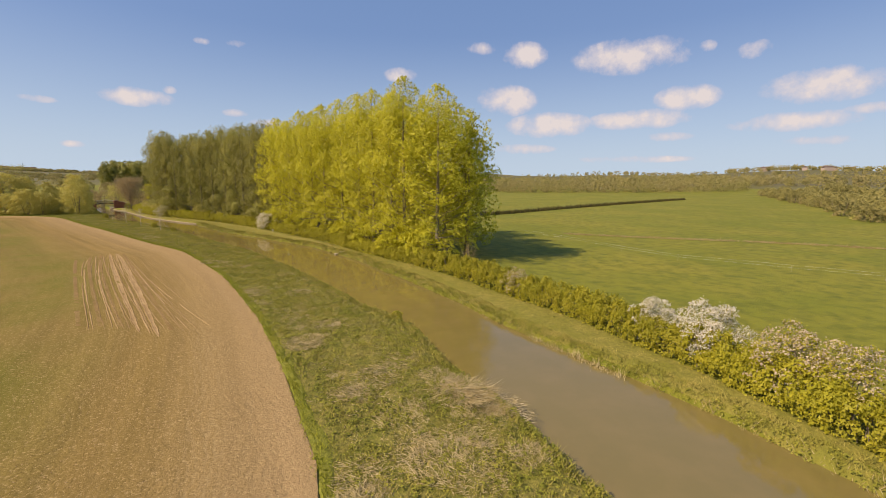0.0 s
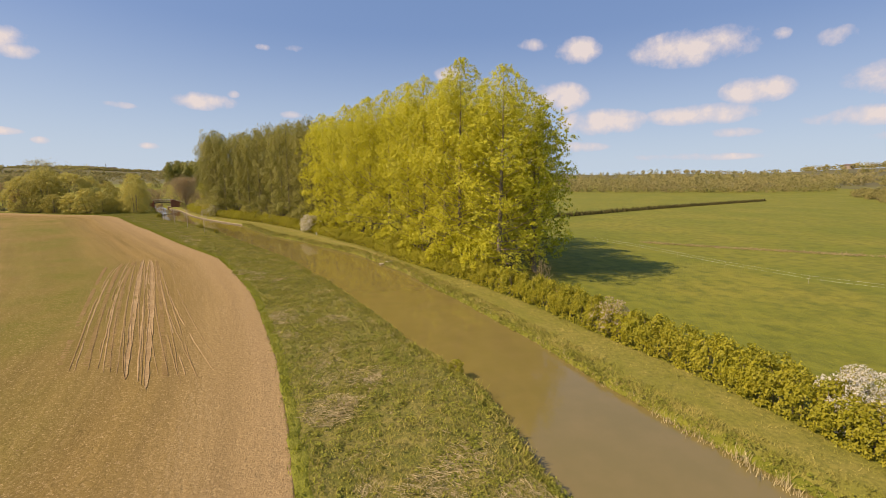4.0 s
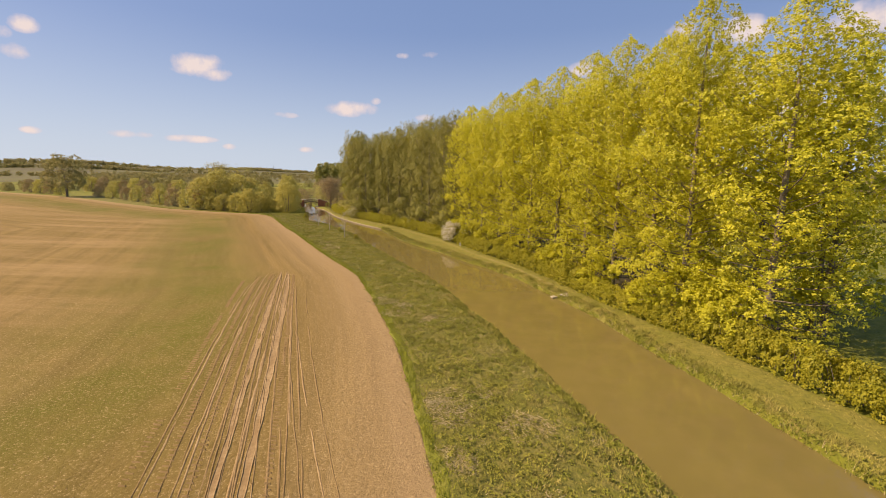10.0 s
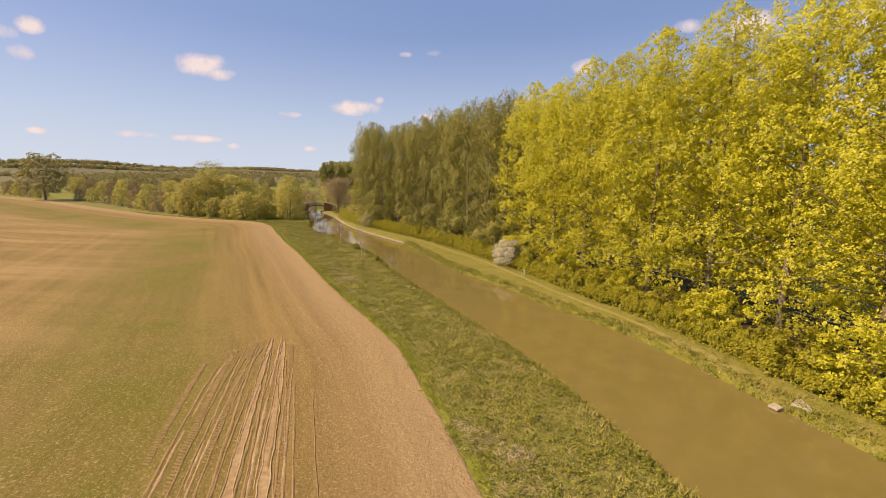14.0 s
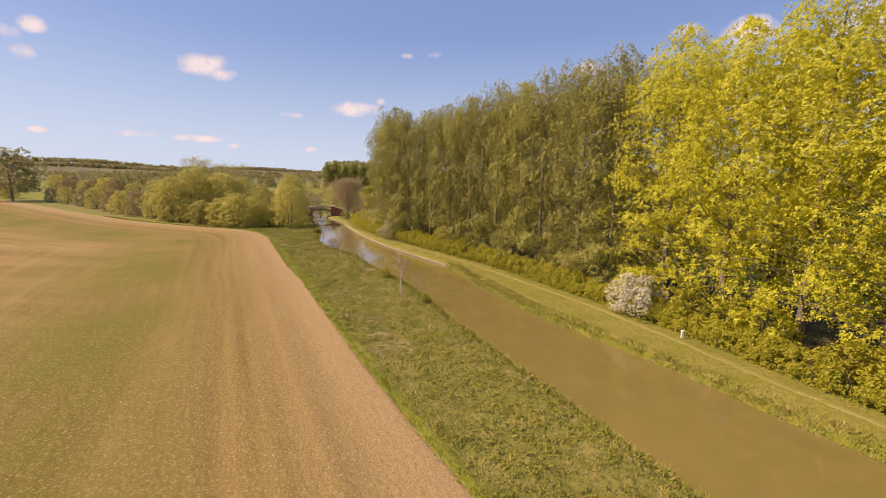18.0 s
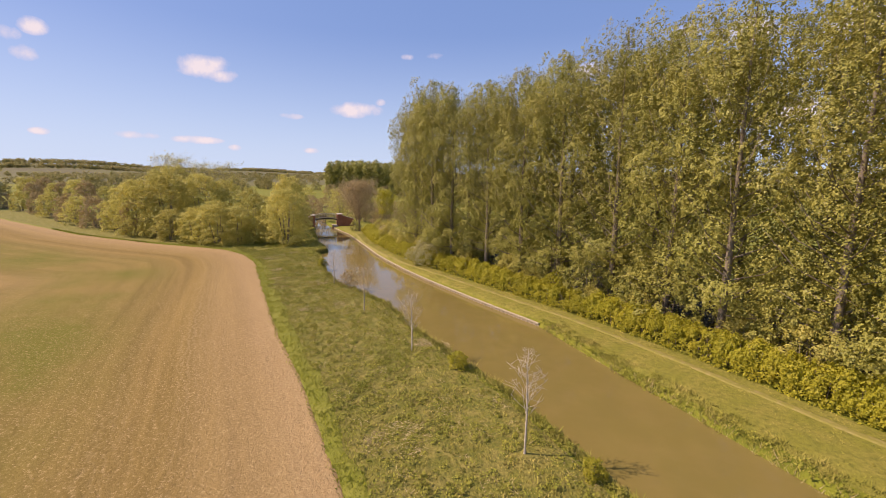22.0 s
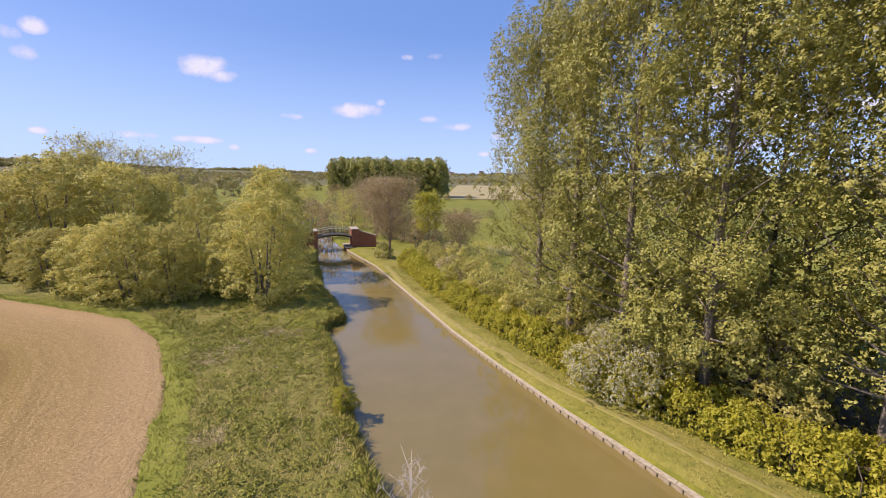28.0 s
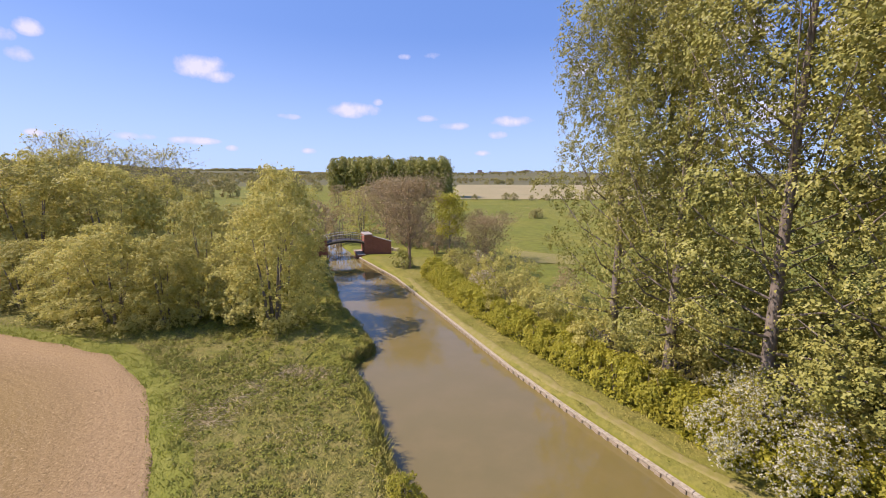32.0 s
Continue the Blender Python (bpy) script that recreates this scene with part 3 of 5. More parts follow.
def edge_run(step):
    """Points along the field's edge, with the outward direction."""
    out = []
    for (ax, ay), (bx, by) in zip(FIELD[1:-2], FIELD[2:-1]):
        l = math.hypot(bx - ax, by - ay)
        for i in range(max(1, int(l / step))):
            f = i / max(1, int(l / step))
            out.append((ax + (bx - ax) * f, ay + (by - ay) * f, (by - ay) / l, -(bx - ax) / l))
    return out


def verge_width(x, y):
    return 0.8 + 1.4 * smooth(75, 130, y) * (1 - smooth(85, 110, -x)) + 0.5 * noise.noise((x * 0.3, y * 0.3, 4.0))


rows = []
for x, y, nx, ny in edge_run(0.8):
    w = verge_width(x, y)
    k = 0.35 * noise.noise((x * 0.8, y * 0.8, 2.0))
    rows.append([(x + nx * (d * w + k), y + ny * (d * w + k), terrain(x + nx * d * w, y + ny * d * w) + (0.09 if 0 < i < 5 else -0.02)) for i, d in enumerate((-0.25, 0.0, 0.2, 0.4, 0.6, 0.75))])
tagged(new("verge", grid_mesh("verge", rows, M_VERGE)), "bright fresh green grass verge along the field", "verge", kind="structure")
rows = []
for k in range(110):
    x = -69.0 - 1.3 * k
    y0 = field_edge_y(x)
    y1 = min(y0 + 18.0, float(np.interp(-x, [-p[0] for p in LEFT[28:-2]], [p[1] for p in LEFT[28:-2]])) - 0.8) if x > -84 else y0 + 18.0
    rows.append([(x, y0 + (y1 - y0) * f, terrain(x, y0 + (y1 - y0) * f) + 0.035) for f in (0.0, 0.08, 0.16, 0.25, 0.35, 0.45, 0.55, 0.65, 0.75, 0.85, 0.95, 1.0)])
tagged(new("field_corner", grid_mesh("field_corner", rows, M_BANK)), "rough olive grass between the field corner and the willows", "bank", kind="structure")
strip("towpath", "narrow trodden earth towpath through short grass", lambda y: along(HEDGE, y) - 1.75 - 0.3 * smooth(60, 90, y), lambda y: along(HEDGE, y) - 0.80 - 0.35 * smooth(60, 90, y), 62, 178, 0.10, M_PATH, "path", ragged=0.45)
strip("towpath_verge", "short olive grass verge between towpath and canal", lambda y: along(RIGHT, y) - 0.05, lambda y: along(HEDGE, y) + 0.6, -80, 192, 0.05, M_TURF, "verge", cols=8, ragged=0.15)
strip("woodland_floor", "shaded brown leaf litter and ivy under the poplars", lambda y: along(HEDGE, y) + 2.2, lambda y: along(HEDGE, y) + 9.0 + 16.0 * smooth(42, 70, y), 41, 157, 0.04, M_LITTER, "ground", cols=10, ragged=0.8)

# ---------------------------------------------------------------- trees


def poplar(name, label, height, radius, n_leaf, leaf, mat, seed, base=2.2, dome=False, per=8):
    """A tall plantation poplar: straight trunk, steep limbs, and leafy shoots on the outer side of each limb's boughs."""
    rng = np.random.default_rng(seed)
    root = thing(name, label, "tree")
    runs = [[((0, 0, -0.3), 0.34), ((0.05, 0, height * 0.3), 0.24), ((-0.05, 0.08, height * 0.65), 0.13), ((0, 0, height * 0.97), 0.02)]]
    centres, ways, inner = [], [], []
    n_limb = 64 if dome else 56
    shape = [0.95, 1.02, 1.06, 0.94, 0.70, 0.42] if dome else [0.90, 1.0, 1.02, 0.92, 0.74, 0.50]
    shell = 0.36 if dome else 0.20
    n_shoot = n_leaf * (0.92 - shell) / per / (n_limb * 3.0)
    for i in range(n_limb):
        f = (i + 0.5) / n_limb
        h0 = base + (height * 0.80 - base) * f
        az = i * 2.39996 + rng.uniform(-0.5, 0.5)
        wide = float(np.interp(f, [0, 0.14, 0.42, 0.7, 0.9, 1.0], shape)) * radius * rng.uniform(0.74, 1.10)
        rise = float(np.interp(f, [0, 0.25, 1.0], [0.05, 0.5, 1.0] if dome else [0.2, 0.9, 1.5])) * wide * rng.uniform(0.8, 1.2)
        tip = np.array([math.cos(az) * wide, math.sin(az) * wide, h0 + rise])
        mid = np.array([math.cos(az) * wide * 0.55, math.sin(az) * wide * 0.55, h0 + rise * 0.35])
        runs.append([((0, 0, h0), 0.085 * (1.1 - f)), (mid, 0.05 * (1.1 - f)), (tip, 0.012)])
        lush = rng.choice([0.25, 0.7, 1.2, 1.7])         # some boughs are thin, some heavy
        flat = float(np.interp(f, [0, 0.5, 1.0], [0.62, 0.85, 1.2] if dome else [0.8, 1.3, 1.9]))
        for t in (0.50, 0.76, 0.98):
            at = (1 - t) ** 2 * np.array([0, 0, h0]) + 2 * t * (1 - t) * mid + t ** 2 * tip
            at = at + rng.normal(size=3) * radius * 0.10
            rc = radius * rng.uniform(0.17, 0.25) * lush ** 0.35
            k = max(2, int(lush ** 0.5 * n_shoot * (rc / (radius * 0.22)) ** 2 * rng.uniform(0.8, 1.2)))
            out = np.array([math.cos(az), math.sin(az), 0.0])
            q = rng.normal(size=(k, 3)) + 0.6 * out + np.array([0, 0, 0.45])
            q /= np.linalg.norm(q, axis=1)[:, None]
            centres.append(at + q * (rc * rng.uniform(0.7, 1.05, k))[:, None] * np.array([1, 1, flat]))
            ways.append(q * 0.9 + 0.35 * out + np.array([0, 0, 0.30]))
            inner += [at, (1 - t * 0.6) * np.array([0, 0, h0]) + t * 0.6 * mid]
    k = int(n_leaf * shell / per * 1.35)             # leafy shoots over the whole outside of the crown
    z, az = rng.random(k) ** 0.85, rng.uniform(0, 6.28, k)
    r = radius * np.interp(z, [0, 0.15, 0.42, 0.68, 0.84, 0.95, 1.0], [0.86, 1.0, 1.10, 0.98, 0.74, 0.42, 0.08] if dome else [0.80, 0.96, 1.02, 0.94, 0.72, 0.40, 0.10])
    lump = np.array([noise.noise((math.cos(a) * 2.2 + seed, math.sin(a) * 2.2, q * (7.0 if dome else 3.5))) for a, q in zip(az, z)])
    r = r * (0.90 + 0.34 * lump) * (1.0 - 0.20 * rng.random(k) ** 2)
    keep = lump + rng.uniform(-0.25, 0.25, k) > np.interp(z, [0.0, 0.35, 0.5], [0.18, 0.10, -0.12])
    c = np.stack([np.cos(az) * r, np.sin(az) * r, base + (height * 0.985 - base) * z + 0.04 * height * lump], axis=1)[keep]
    centres.append(c)
    ways.append(np.stack([np.cos(az), np.sin(az), 0.25 + 0.8 * z ** 3], axis=1)[keep] + 0.35 * rng.normal(size=(len(c), 3)))
    k = max(12, int(n_leaf / per * 0.06))           # the leading shoots at the top
    u, az = rng.random(k) ** 0.7, rng.uniform(0, 6.28, k)
    d = (0.04 + (0.50 if dome else 0.42) * u ** 0.8) * radius * rng.uniform(0.5, 1.0, k)
    spikes = 0.035 * height * np.abs(np.sin(az * 2.5 + u * 4.0))
    centres.append(np.stack([np.cos(az) * d, np.sin(az) * d, height * (1.0 - 0.24 * u) - spikes], axis=1))
    ways.append(np.stack([np.cos(az) * 0.8, np.sin(az) * 0.8, np.full(k, 0.7)], axis=1))
    centres, ways = np.concatenate(centres), np.concatenate(ways)
    pts, outs = shoots(centres, ways, per, leaf * (1.6 if dome else 1.8), rng, 1.0 if dome else 1.2)
    above = pts[:, 2] > 0.8
    child("trunk", tubes("poplar_trunk", runs[:1], M_BARK, 7), root)
    child("branchwork", tubes("poplar_branchwork", runs[1:], M_BARK, 4), root, kind="stuff")
    child("crown", quads_mesh("poplar_crown", leaf_quads(pts[above], leaf, rng, outs[above], 0.42), mat), root)
    inner = np.array(inner)
    k = 6000 if leaf < 0.15 else 900
    at = inner[rng.integers(0, len(inner), k)] * np.array([0.8, 0.8, 1.0]) + rng.normal(size=(k, 3)) * 0.5
    child("inner_foliage", quads_mesh("poplar_inner", leaf_quads(at, max(0.125, leaf), rng), mat), root, kind="stuff")
    return root


def broad_tree(name, label, height, radius, n_leaf, leaf, mat, seed, stems=4, droop=0.0, base=0.6, lobes=26, bark=None, twig=True, category="tree", green=None, fine=1.0, share=0.40):
    """A spreading tree or bush: several stems, and boughs whose outer sides carry leafy shoots, with gaps."""
    rng = np.random.default_rng(seed)
    root = thing(name, label, category)
    runs, limb_runs, centres, ways, inner = [], [], [], [], []
    per = 9
    for s in range(stems):
        az = 2 * math.pi * s / stems + rng.uniform(-0.4, 0.4)
        sp = radius * 0.35 * rng.uniform(0.5, 1.1) if stems > 1 else 0.1
        r0 = 0.028 * height / math.sqrt(stems)
        runs.append([((math.cos(az) * 0.1 * radius * (stems > 1), math.sin(az) * 0.1 * radius * (stems > 1), -0.2), r0), ((math.cos(az) * sp * 0.6, math.sin(az) * sp * 0.6, height * 0.32), r0 * 0.7), ((math.cos(az) * sp, math.sin(az) * sp, height * 0.68), r0 * 0.2)])
    for i in range(lobes):
        az = i * 2.39996 + rng.uniform(-0.4, 0.4)
        f = (i + 0.5) / lobes
        h = base + (height - base) * f
        wide = radius * math.sqrt(max(0.05, 1 - ((f - 0.34) / 0.68) ** 2)) * rng.uniform(0.45, 0.95)
        c = np.array([math.cos(az) * wide, math.sin(az) * wide, h * rng.uniform(0.9, 1.02)])
        size = radius * rng.uniform(0.22, 0.40) * fine
        k = max(3, int(n_leaf / per / lobes * rng.uniform(0.7, 1.3)))
        out = c / (np.linalg.norm(c) + 0.1) * np.array([1, 1, 0.4])
        q = 0.8 * rng.normal(size=(k, 3)) + 0.6 * out + np.array([0, 0, 0.4])
        q /= np.linalg.norm(q, axis=1)[:, None]
        p = c + q * (size * rng.uniform(0.7, 1.08, k))[:, None] * np.array([1, 1, 0.85])
        if droop:
            p[:, 2] -= droop * rng.random(k) * np.clip(np.hypot(p[:, 0], p[:, 1]) / radius, 0, 1)
        centres.append(p)
        ways.append(q + 0.4 * out + np.array([0, 0, 0.3]))
        inner.append(c)
        st = runs[i % len(runs)]
        limb_runs.append([(st[1][0] if f < 0.5 else st[2][0], 0.012 * height / 2), ((np.array(st[1][0]) + c) / 2 + np.array([0, 0, 0.1 * height * (f - 0.3)]), 0.006 * height / 2), (c, 0.008)])
    centres, ways = np.concatenate(centres), np.concatenate(ways)
    pts, outs = shoots(centres, ways, per, leaf * 1.5, rng)
    inner = np.array(inner)
    k = n_leaf // 12
    pick = rng.integers(0, len(inner), k)
    fill = inner[pick] * np.array([0.85, 0.85, 1.0]) + rng.normal(size=(k, 3)) * radius * 0.12
    pts, outs = np.concatenate([pts, fill]), np.concatenate([outs, rng.normal(size=(k, 3))])
    above = pts[:, 2] > 0.10
    bark = bark or M_BARK
    for run in runs:
        child("trunk" if stems == 1 else "stem", tubes("tree_stem", [run], bark, 6), root)
    if twig:
        child("branchwork", tubes("tree_branchwork", limb_runs, bark, 4), root, kind="stuff")
    if green is None:
        child("crown", quads_mesh("tree_crown", leaf_quads(pts[above], leaf, rng, outs[above], 0.5), mat), root)
    else:
        some = above & (rng.random(len(pts)) < share)
        child("foliage", quads_mesh("tree_foliage", leaf_quads(pts[some], leaf * 1.2, rng, outs[some]), green), root)
        some = above & ~some
        child("blossom", quads_mesh("tree_blossom", leaf_quads(pts[some], leaf, rng, outs[some]), mat), root, "white and pink blossom")
    return root


def bare_tree(name, label, height, radius, seed, mat, n=90, trunk_r=0.12, clump=0, clump_mat=None, leaf=0.18, start=0.22, category="tree"):
    """A tree in bud: trunk, rising limbs and fine twigs, with a few leaf sprays if asked."""
    rng = np.random.default_rng(seed)
    root = thing(name, label, category)
    trunk = [[((0, 0, -0.2), trunk_r), ((0.04, 0.02, height * 0.4), trunk_r * 0.75), ((-0.03, 0.03, height * 0.75), trunk_r * 0.4), ((0, 0, height), 0.012)]]
    limbs, twigs, tips = [], [], []
    for i in range(n):
        f = start + (0.95 - start) * (i + 0.5) / n
        az = i * 2.39996 + rng.uniform(-0.6, 0.6)
        L = radius * math.sin(math.pi * min(1, 0.25 + 0.72 * (f - start) / (1 - start))) * rng.uniform(0.6, 1.1) + 0.1
        p0 = np.array([0, 0, f * height])
        tip = p0 + np.array([math.cos(az) * L, math.sin(az) * L, L * rng.uniform(0.6, 1.4)])
        tip[2] = min(tip[2], height * 1.02)
        mid = (p0 + tip) / 2 + np.array([0, 0, -0.08 * L])
        limbs.append([(p0, trunk_r * 0.25 * (1.15 - f)), (mid, trunk_r * 0.16 * (1.15 - f) + 0.004), (tip, 0.004)])
        tips.append(tip)
        for _ in range(4):
            q = mid + (tip - mid) * rng.random()
            e = q + rng.normal(size=3) * np.array([0.28, 0.28, 0.2]) * L + np.array([0, 0, 0.22 * L])
            twigs.append([(q, 0.007 + 0.001 * height), (e, 0.003 + 0.0004 * height)])
            tips.append(e)
    child("trunk", tubes("bare_trunk", trunk, mat, 7), root)
    child("branchwork", tubes("bare_branchwork", limbs + twigs, mat, 4), root, kind="stuff")
    if clump:
        tips = np.array(tips)
        pts = tips[rng.integers(0, len(tips), clump)] + rng.normal(size=(clump, 3)) * 0.09 * radius
        child("crown", quads_mesh("bud_crown", leaf_quads(pts, leaf, rng), clump_mat), root)
    return root


def put(src, x, y, turn=0.0, scale=1.0, dz=0.0, z_scale=None):
    c = copy_thing(src, Matrix.Identity(4))
    c.matrix_basis = Matrix.Translation((x, y, terrain(x, y) + dz)) @ Matrix.Rotation(turn, 4, "Z") @ Matrix.Diagonal((scale, scale, z_scale or scale, 1))
    return c


def gone(src):
    for o in (*src.children_recursive, src):
        bpy.data.objects.remove(o)


def stand(src, x, y, turn=0.0, scale=1.0, z_scale=None):
    """Sets the original itself down."""
    src.matrix_basis = Matrix.Translation((x, y, terrain(x, y))) @ Matrix.Rotation(turn, 4, "Z") @ Matrix.Diagonal((scale, scale, z_scale or scale, 1))
    return src


LY = "tall poplar with bright yellow-green young spring leaves"
LG = "tall poplar with olive-green leaves and pale upright trunk"
yellow = [poplar("poplar", LY, 27.0, 5.1, 50000, 0.135, M_YELLOW, 100 + i, base=1.0 if i == 0 else 3.2, dome=True) for i in range(4)]
yellow_far = [poplar("poplar", LY, 26.0, 4.7, 9500, 0.27, M_YELLOW, 150 + i, dome=True) for i in range(3)]
green = [poplar("poplar", LG, 27.3, 4.5, 52000, 0.118, M_GREEN, 200 + i, base=2.6) for i in range(3)]
green_near = [poplar("poplar", LG, 27.3, 4.5, 74000, 0.108, M_GREEN, 220 + i, base=3.0) for i in range(2)]
green_far = [poplar("poplar", LG, 27.0, 4.2, 12000, 0.21, M_GREEN, 250 + i) for i in range(3)]
block = [poplar("poplar", "distant poplar in a dense dark green plantation block", 25.0, 4.4, 2600, 0.62, M_GREEN, 280 + i, dome=True) for i in range(2)]
for group, members in (("yellow poplars beside the towpath", yellow + yellow_far), ("green poplars beside the towpath", green + green_near + green_far), ("far poplar plantation", block)):
    for o in members:
        o["group"] = group

rng = np.random.default_rng(31)
ROW_Y0, ROW_SPLIT, ROW_Y1 = 45.6, 103.5, 152.0


for r, depth in enumerate((4.4, 11.0, 18.0)):
    y = ROW_Y0 + 2.0 * r
    while y < ROW_Y1 + 2:
        shy = depth * 1.18 - 1.6 * smooth(135, 150, y)
        x = along(HEDGE, y) + shy
        if x < 25 + 0.33 * (y - 40) + 1.5:
            is_yellow = y < ROW_SPLIT
            pool = (yellow if r == 0 else yellow_far) if is_yellow else ((green if y < 126 else green_near) if r == 0 else green_far)
            if is_yellow or r < 3:
                pick = 0 if r == 0 and y < 53 else int(rng.integers(1 if r == 0 and is_yellow else 0, len(pool)))
                end = (1.0, 0.90, 0.78)[r] if y < (48, 54, 60)[r] else 1.0
                put(pool[pick], x + rng.uniform(-0.6, 0.6), y + rng.uniform(-0.5, 0.5), rng.uniform(0, 6.28), rng.uniform(0.95, 1.04) * end * (1.14 if r == 0 and y < 46 else 1.0), z_scale=0.96 if r == 0 and y < 46 else None)
        y += (5.2 if y < ROW_SPLIT else 4.5) * rng.uniform(0.85, 1.2) * (1.0 if r == 0 or y < 58 or y > 108 else 1.4)
put(green_near[1], -48.0, 155.2, 1.0, 0.97)
put(green_far[0], -44.5, 157.5, 2.0, 0.9)
put(yellow_far[0], 26.0, 48.5, 0.5, 0.82)
for i in range(11):
    for j in range(4):
        put(block[(i + j) % 2], -158 + i * 7.0 + rng.uniform(-1, 1), 398 + j * 8 + 0.12 * i + rng.uniform(-1, 1), rng.uniform(0, 6.28), rng.uniform(0.95, 1.08))
for o in yellow + yellow_far + green + green_near + green_far + block:
    gone(o)

# ---------------------------------------------------------------- hedges and bushes
LH = "thick leafy yellow-green hawthorn hedge beside the towpath"


def hedge_piece(name, label, length, height, depth, n, mat, seed, leaf=0.2):
    rng2 = np.random.default_rng(seed)
    root = thing(name, label, "hedge", group="towpath hedge")
    stems = []
    for i in range(int(length * 3)):
        x, y = rng2.uniform(-length / 2, length / 2), rng2.normal(0, depth * 0.12)
        stems.append([((x, y, -0.2), 0.035), ((x + rng2.normal(0, 0.15), y + rng2.normal(0, 0.2), height * 0.45), 0.022), ((x + rng2.normal(0, 0.3), y + rng2.normal(0, 0.3), height * 0.85), 0.006)])
    child("woody_frame", tubes("hedge_frame", stems, M_BARK, 4), root, kind="stuff")
    centres, ways = [], []
    lobes = int(length * 6)
    for i in range(lobes):
        u = -length / 2 + length * (i + rng2.random()) / lobes
        a = rng2.uniform(0.0, math.pi)
        rad = rng2.uniform(0.34, 0.66)
        c = np.array([u, math.cos(a) * (depth * 0.5 - rad * 0.8), max(0.25, height * 0.30 + math.sin(a) * height * 0.46 * rng2.uniform(0.8, 1.15))])
        k = int(n / 8 / lobes * (rad / 0.5) ** 2)
        face = np.array([0, 0.55 * math.cos(a), 0.5])
        q = 0.8 * rng2.normal(size=(k, 3)) + face
        q /= np.linalg.norm(q, axis=1)[:, None]
        centres.append(c + q * (rad * rng2.uniform(0.7, 1.1, k))[:, None])
        ways.append(q + face)
    k = n // 36
    centres.append(np.stack([rng2.uniform(-length / 2, length / 2, k), rng2.choice([-1, 1], k) * depth * rng2.uniform(0.32, 0.5, k), rng2.uniform(0.06, height * 0.5, k)], axis=1))
    ways.append(np.stack([rng2.normal(0, 0.3, k), np.sign(centres[-1][:, 1]), rng2.uniform(0.2, 0.8, k)], axis=1))
    pts, outs = shoots(np.concatenate(centres), np.concatenate(ways), 8, leaf * 1.5, rng2, 1.2)
    pts[:, 2] = np.maximum(pts[:, 2], 0.06)
    child("foliage", quads_mesh("hedge_foliage", leaf_quads(pts, leaf, rng2, outs, 0.6), mat), root)
    return root


hedge_kinds = [hedge_piece("hedge", LH, 5.0, 2.0, 2.5, 6600, M_HEDGE, 300 + i, leaf=0.115) for i in range(4)]
y, i = -42.0, 0
while y < 182:
    x, x2 = along(HEDGE, y), along(HEDGE, y + 1)
    turn = math.atan2(1, x2 - x)
    nx, ny = math.sin(turn), -math.cos(turn)
    big = 1.0 + 0.34 * noise.noise((y * 0.19, 4, 0))
    tall = (1.25 if y < 45 else 1.0 if y < 105 else 1.15) * big
    hx, hy = x + nx * 1.3, y + ny * 1.3
    put(hedge_kinds[i % 4], hx, hy, turn + (math.pi if i % 3 == 0 else 0), 1.0, z_scale=tall)
    y += 4.1 * math.sin(turn)
    i += 1
for o in hedge_kinds:
    gone(o)

shrub = broad_tree("bush", "low leafy yellow-green bush below the poplars", 3.2, 1.9, 4200, 0.14, M_HEDGE, 401, stems=5, base=0.2, lobes=22, category="bush")
olive = broad_tree("bush", "olive-green understorey bush at the hedge", 4.2, 2.2, 5500, 0.12, M_WILLOW, 402, stems=5, base=0.2, lobes=24, category="bush")
ybush = broad_tree("bush", "low poplar sucker bush with yellow leaves", 4.6, 2.4, 5200, 0.17, M_YELLOW, 403, stems=5, base=0.2, lobes=22, category="bush")
for k in range(23):
    y = 44.5 + k * 2.45
    d = rng.uniform(1.8, 3.6)
    if k % 4 == 1 and k > 3:
        continue
    put(ybush if k < 4 or k % 4 == 2 else shrub, along(HEDGE, y) + d, y, rng.uniform(0, 6.28), rng.uniform(0.7, 1.15))
for k in range(22):
    y = 106 + k * 3.4
    d = rng.uniform(2.6, 4.5)
    put(olive if k % 3 else shrub, along(HEDGE, y) + d, y, rng.uniform(0, 6.28), rng.uniform(0.6, 1.0))
for (x, y, s) in ((-56, 172, 1.0), (-53.5, 166, 0.9), (-60.5, 178, 0.9), (-50, 160, 0.9)):
    put(olive, x, y, rng.uniform(0, 6.28), s)
gone(ybush)
under = broad_tree("bush", "green understorey bush among the poplar trunks", 4.2, 2.2, 6500, 0.10, M_GREEN, 404, stems=5, base=0.2, lobes=40, category="bush", fine=0.8)
for k in range(26):
    y = 104 + k * 2.1
    put(under, along(HEDGE, y) + rng.uniform(5.0, 11.0), y, rng.uniform(0, 6.28), rng.uniform(1.2, 1.8))
gone(under)

white_haw = broad_tree("hawthorn", "rounded hawthorn bush covered in white blossom", 3.7, 2.1, 19000, 0.070, M_BLOSSOM, 410, stems=4, base=0.5, lobes=30, category="bush", green=M_HEDGE, share=0.22)
pink_haw = broad_tree("hawthorn", "blossoming hawthorn bush in faded pink and brown", 3.4, 1.8, 8000, 0.08, M_PINK, 411, stems=4, base=0.5, lobes=26, category="bush", green=M_HEDGE)
for (x, y, s) in ((-8.9, 96.6, 1.15), (28.3, 5.0, 1.08), (27.6, 9.4, 0.82)):
    put(white_haw, x, y, rng.uniform(0, 6.28), s, z_scale=min(s, 1.02))
for (x, y, s) in ((28.0, -0.4, 1.15), (28.6, -3.0, 1.1), (23.0, 24.0, 0.8), (-56.8, 168.0, 0.95)):
    put(pink_haw, x, y, rng.uniform(0, 6.28), s)
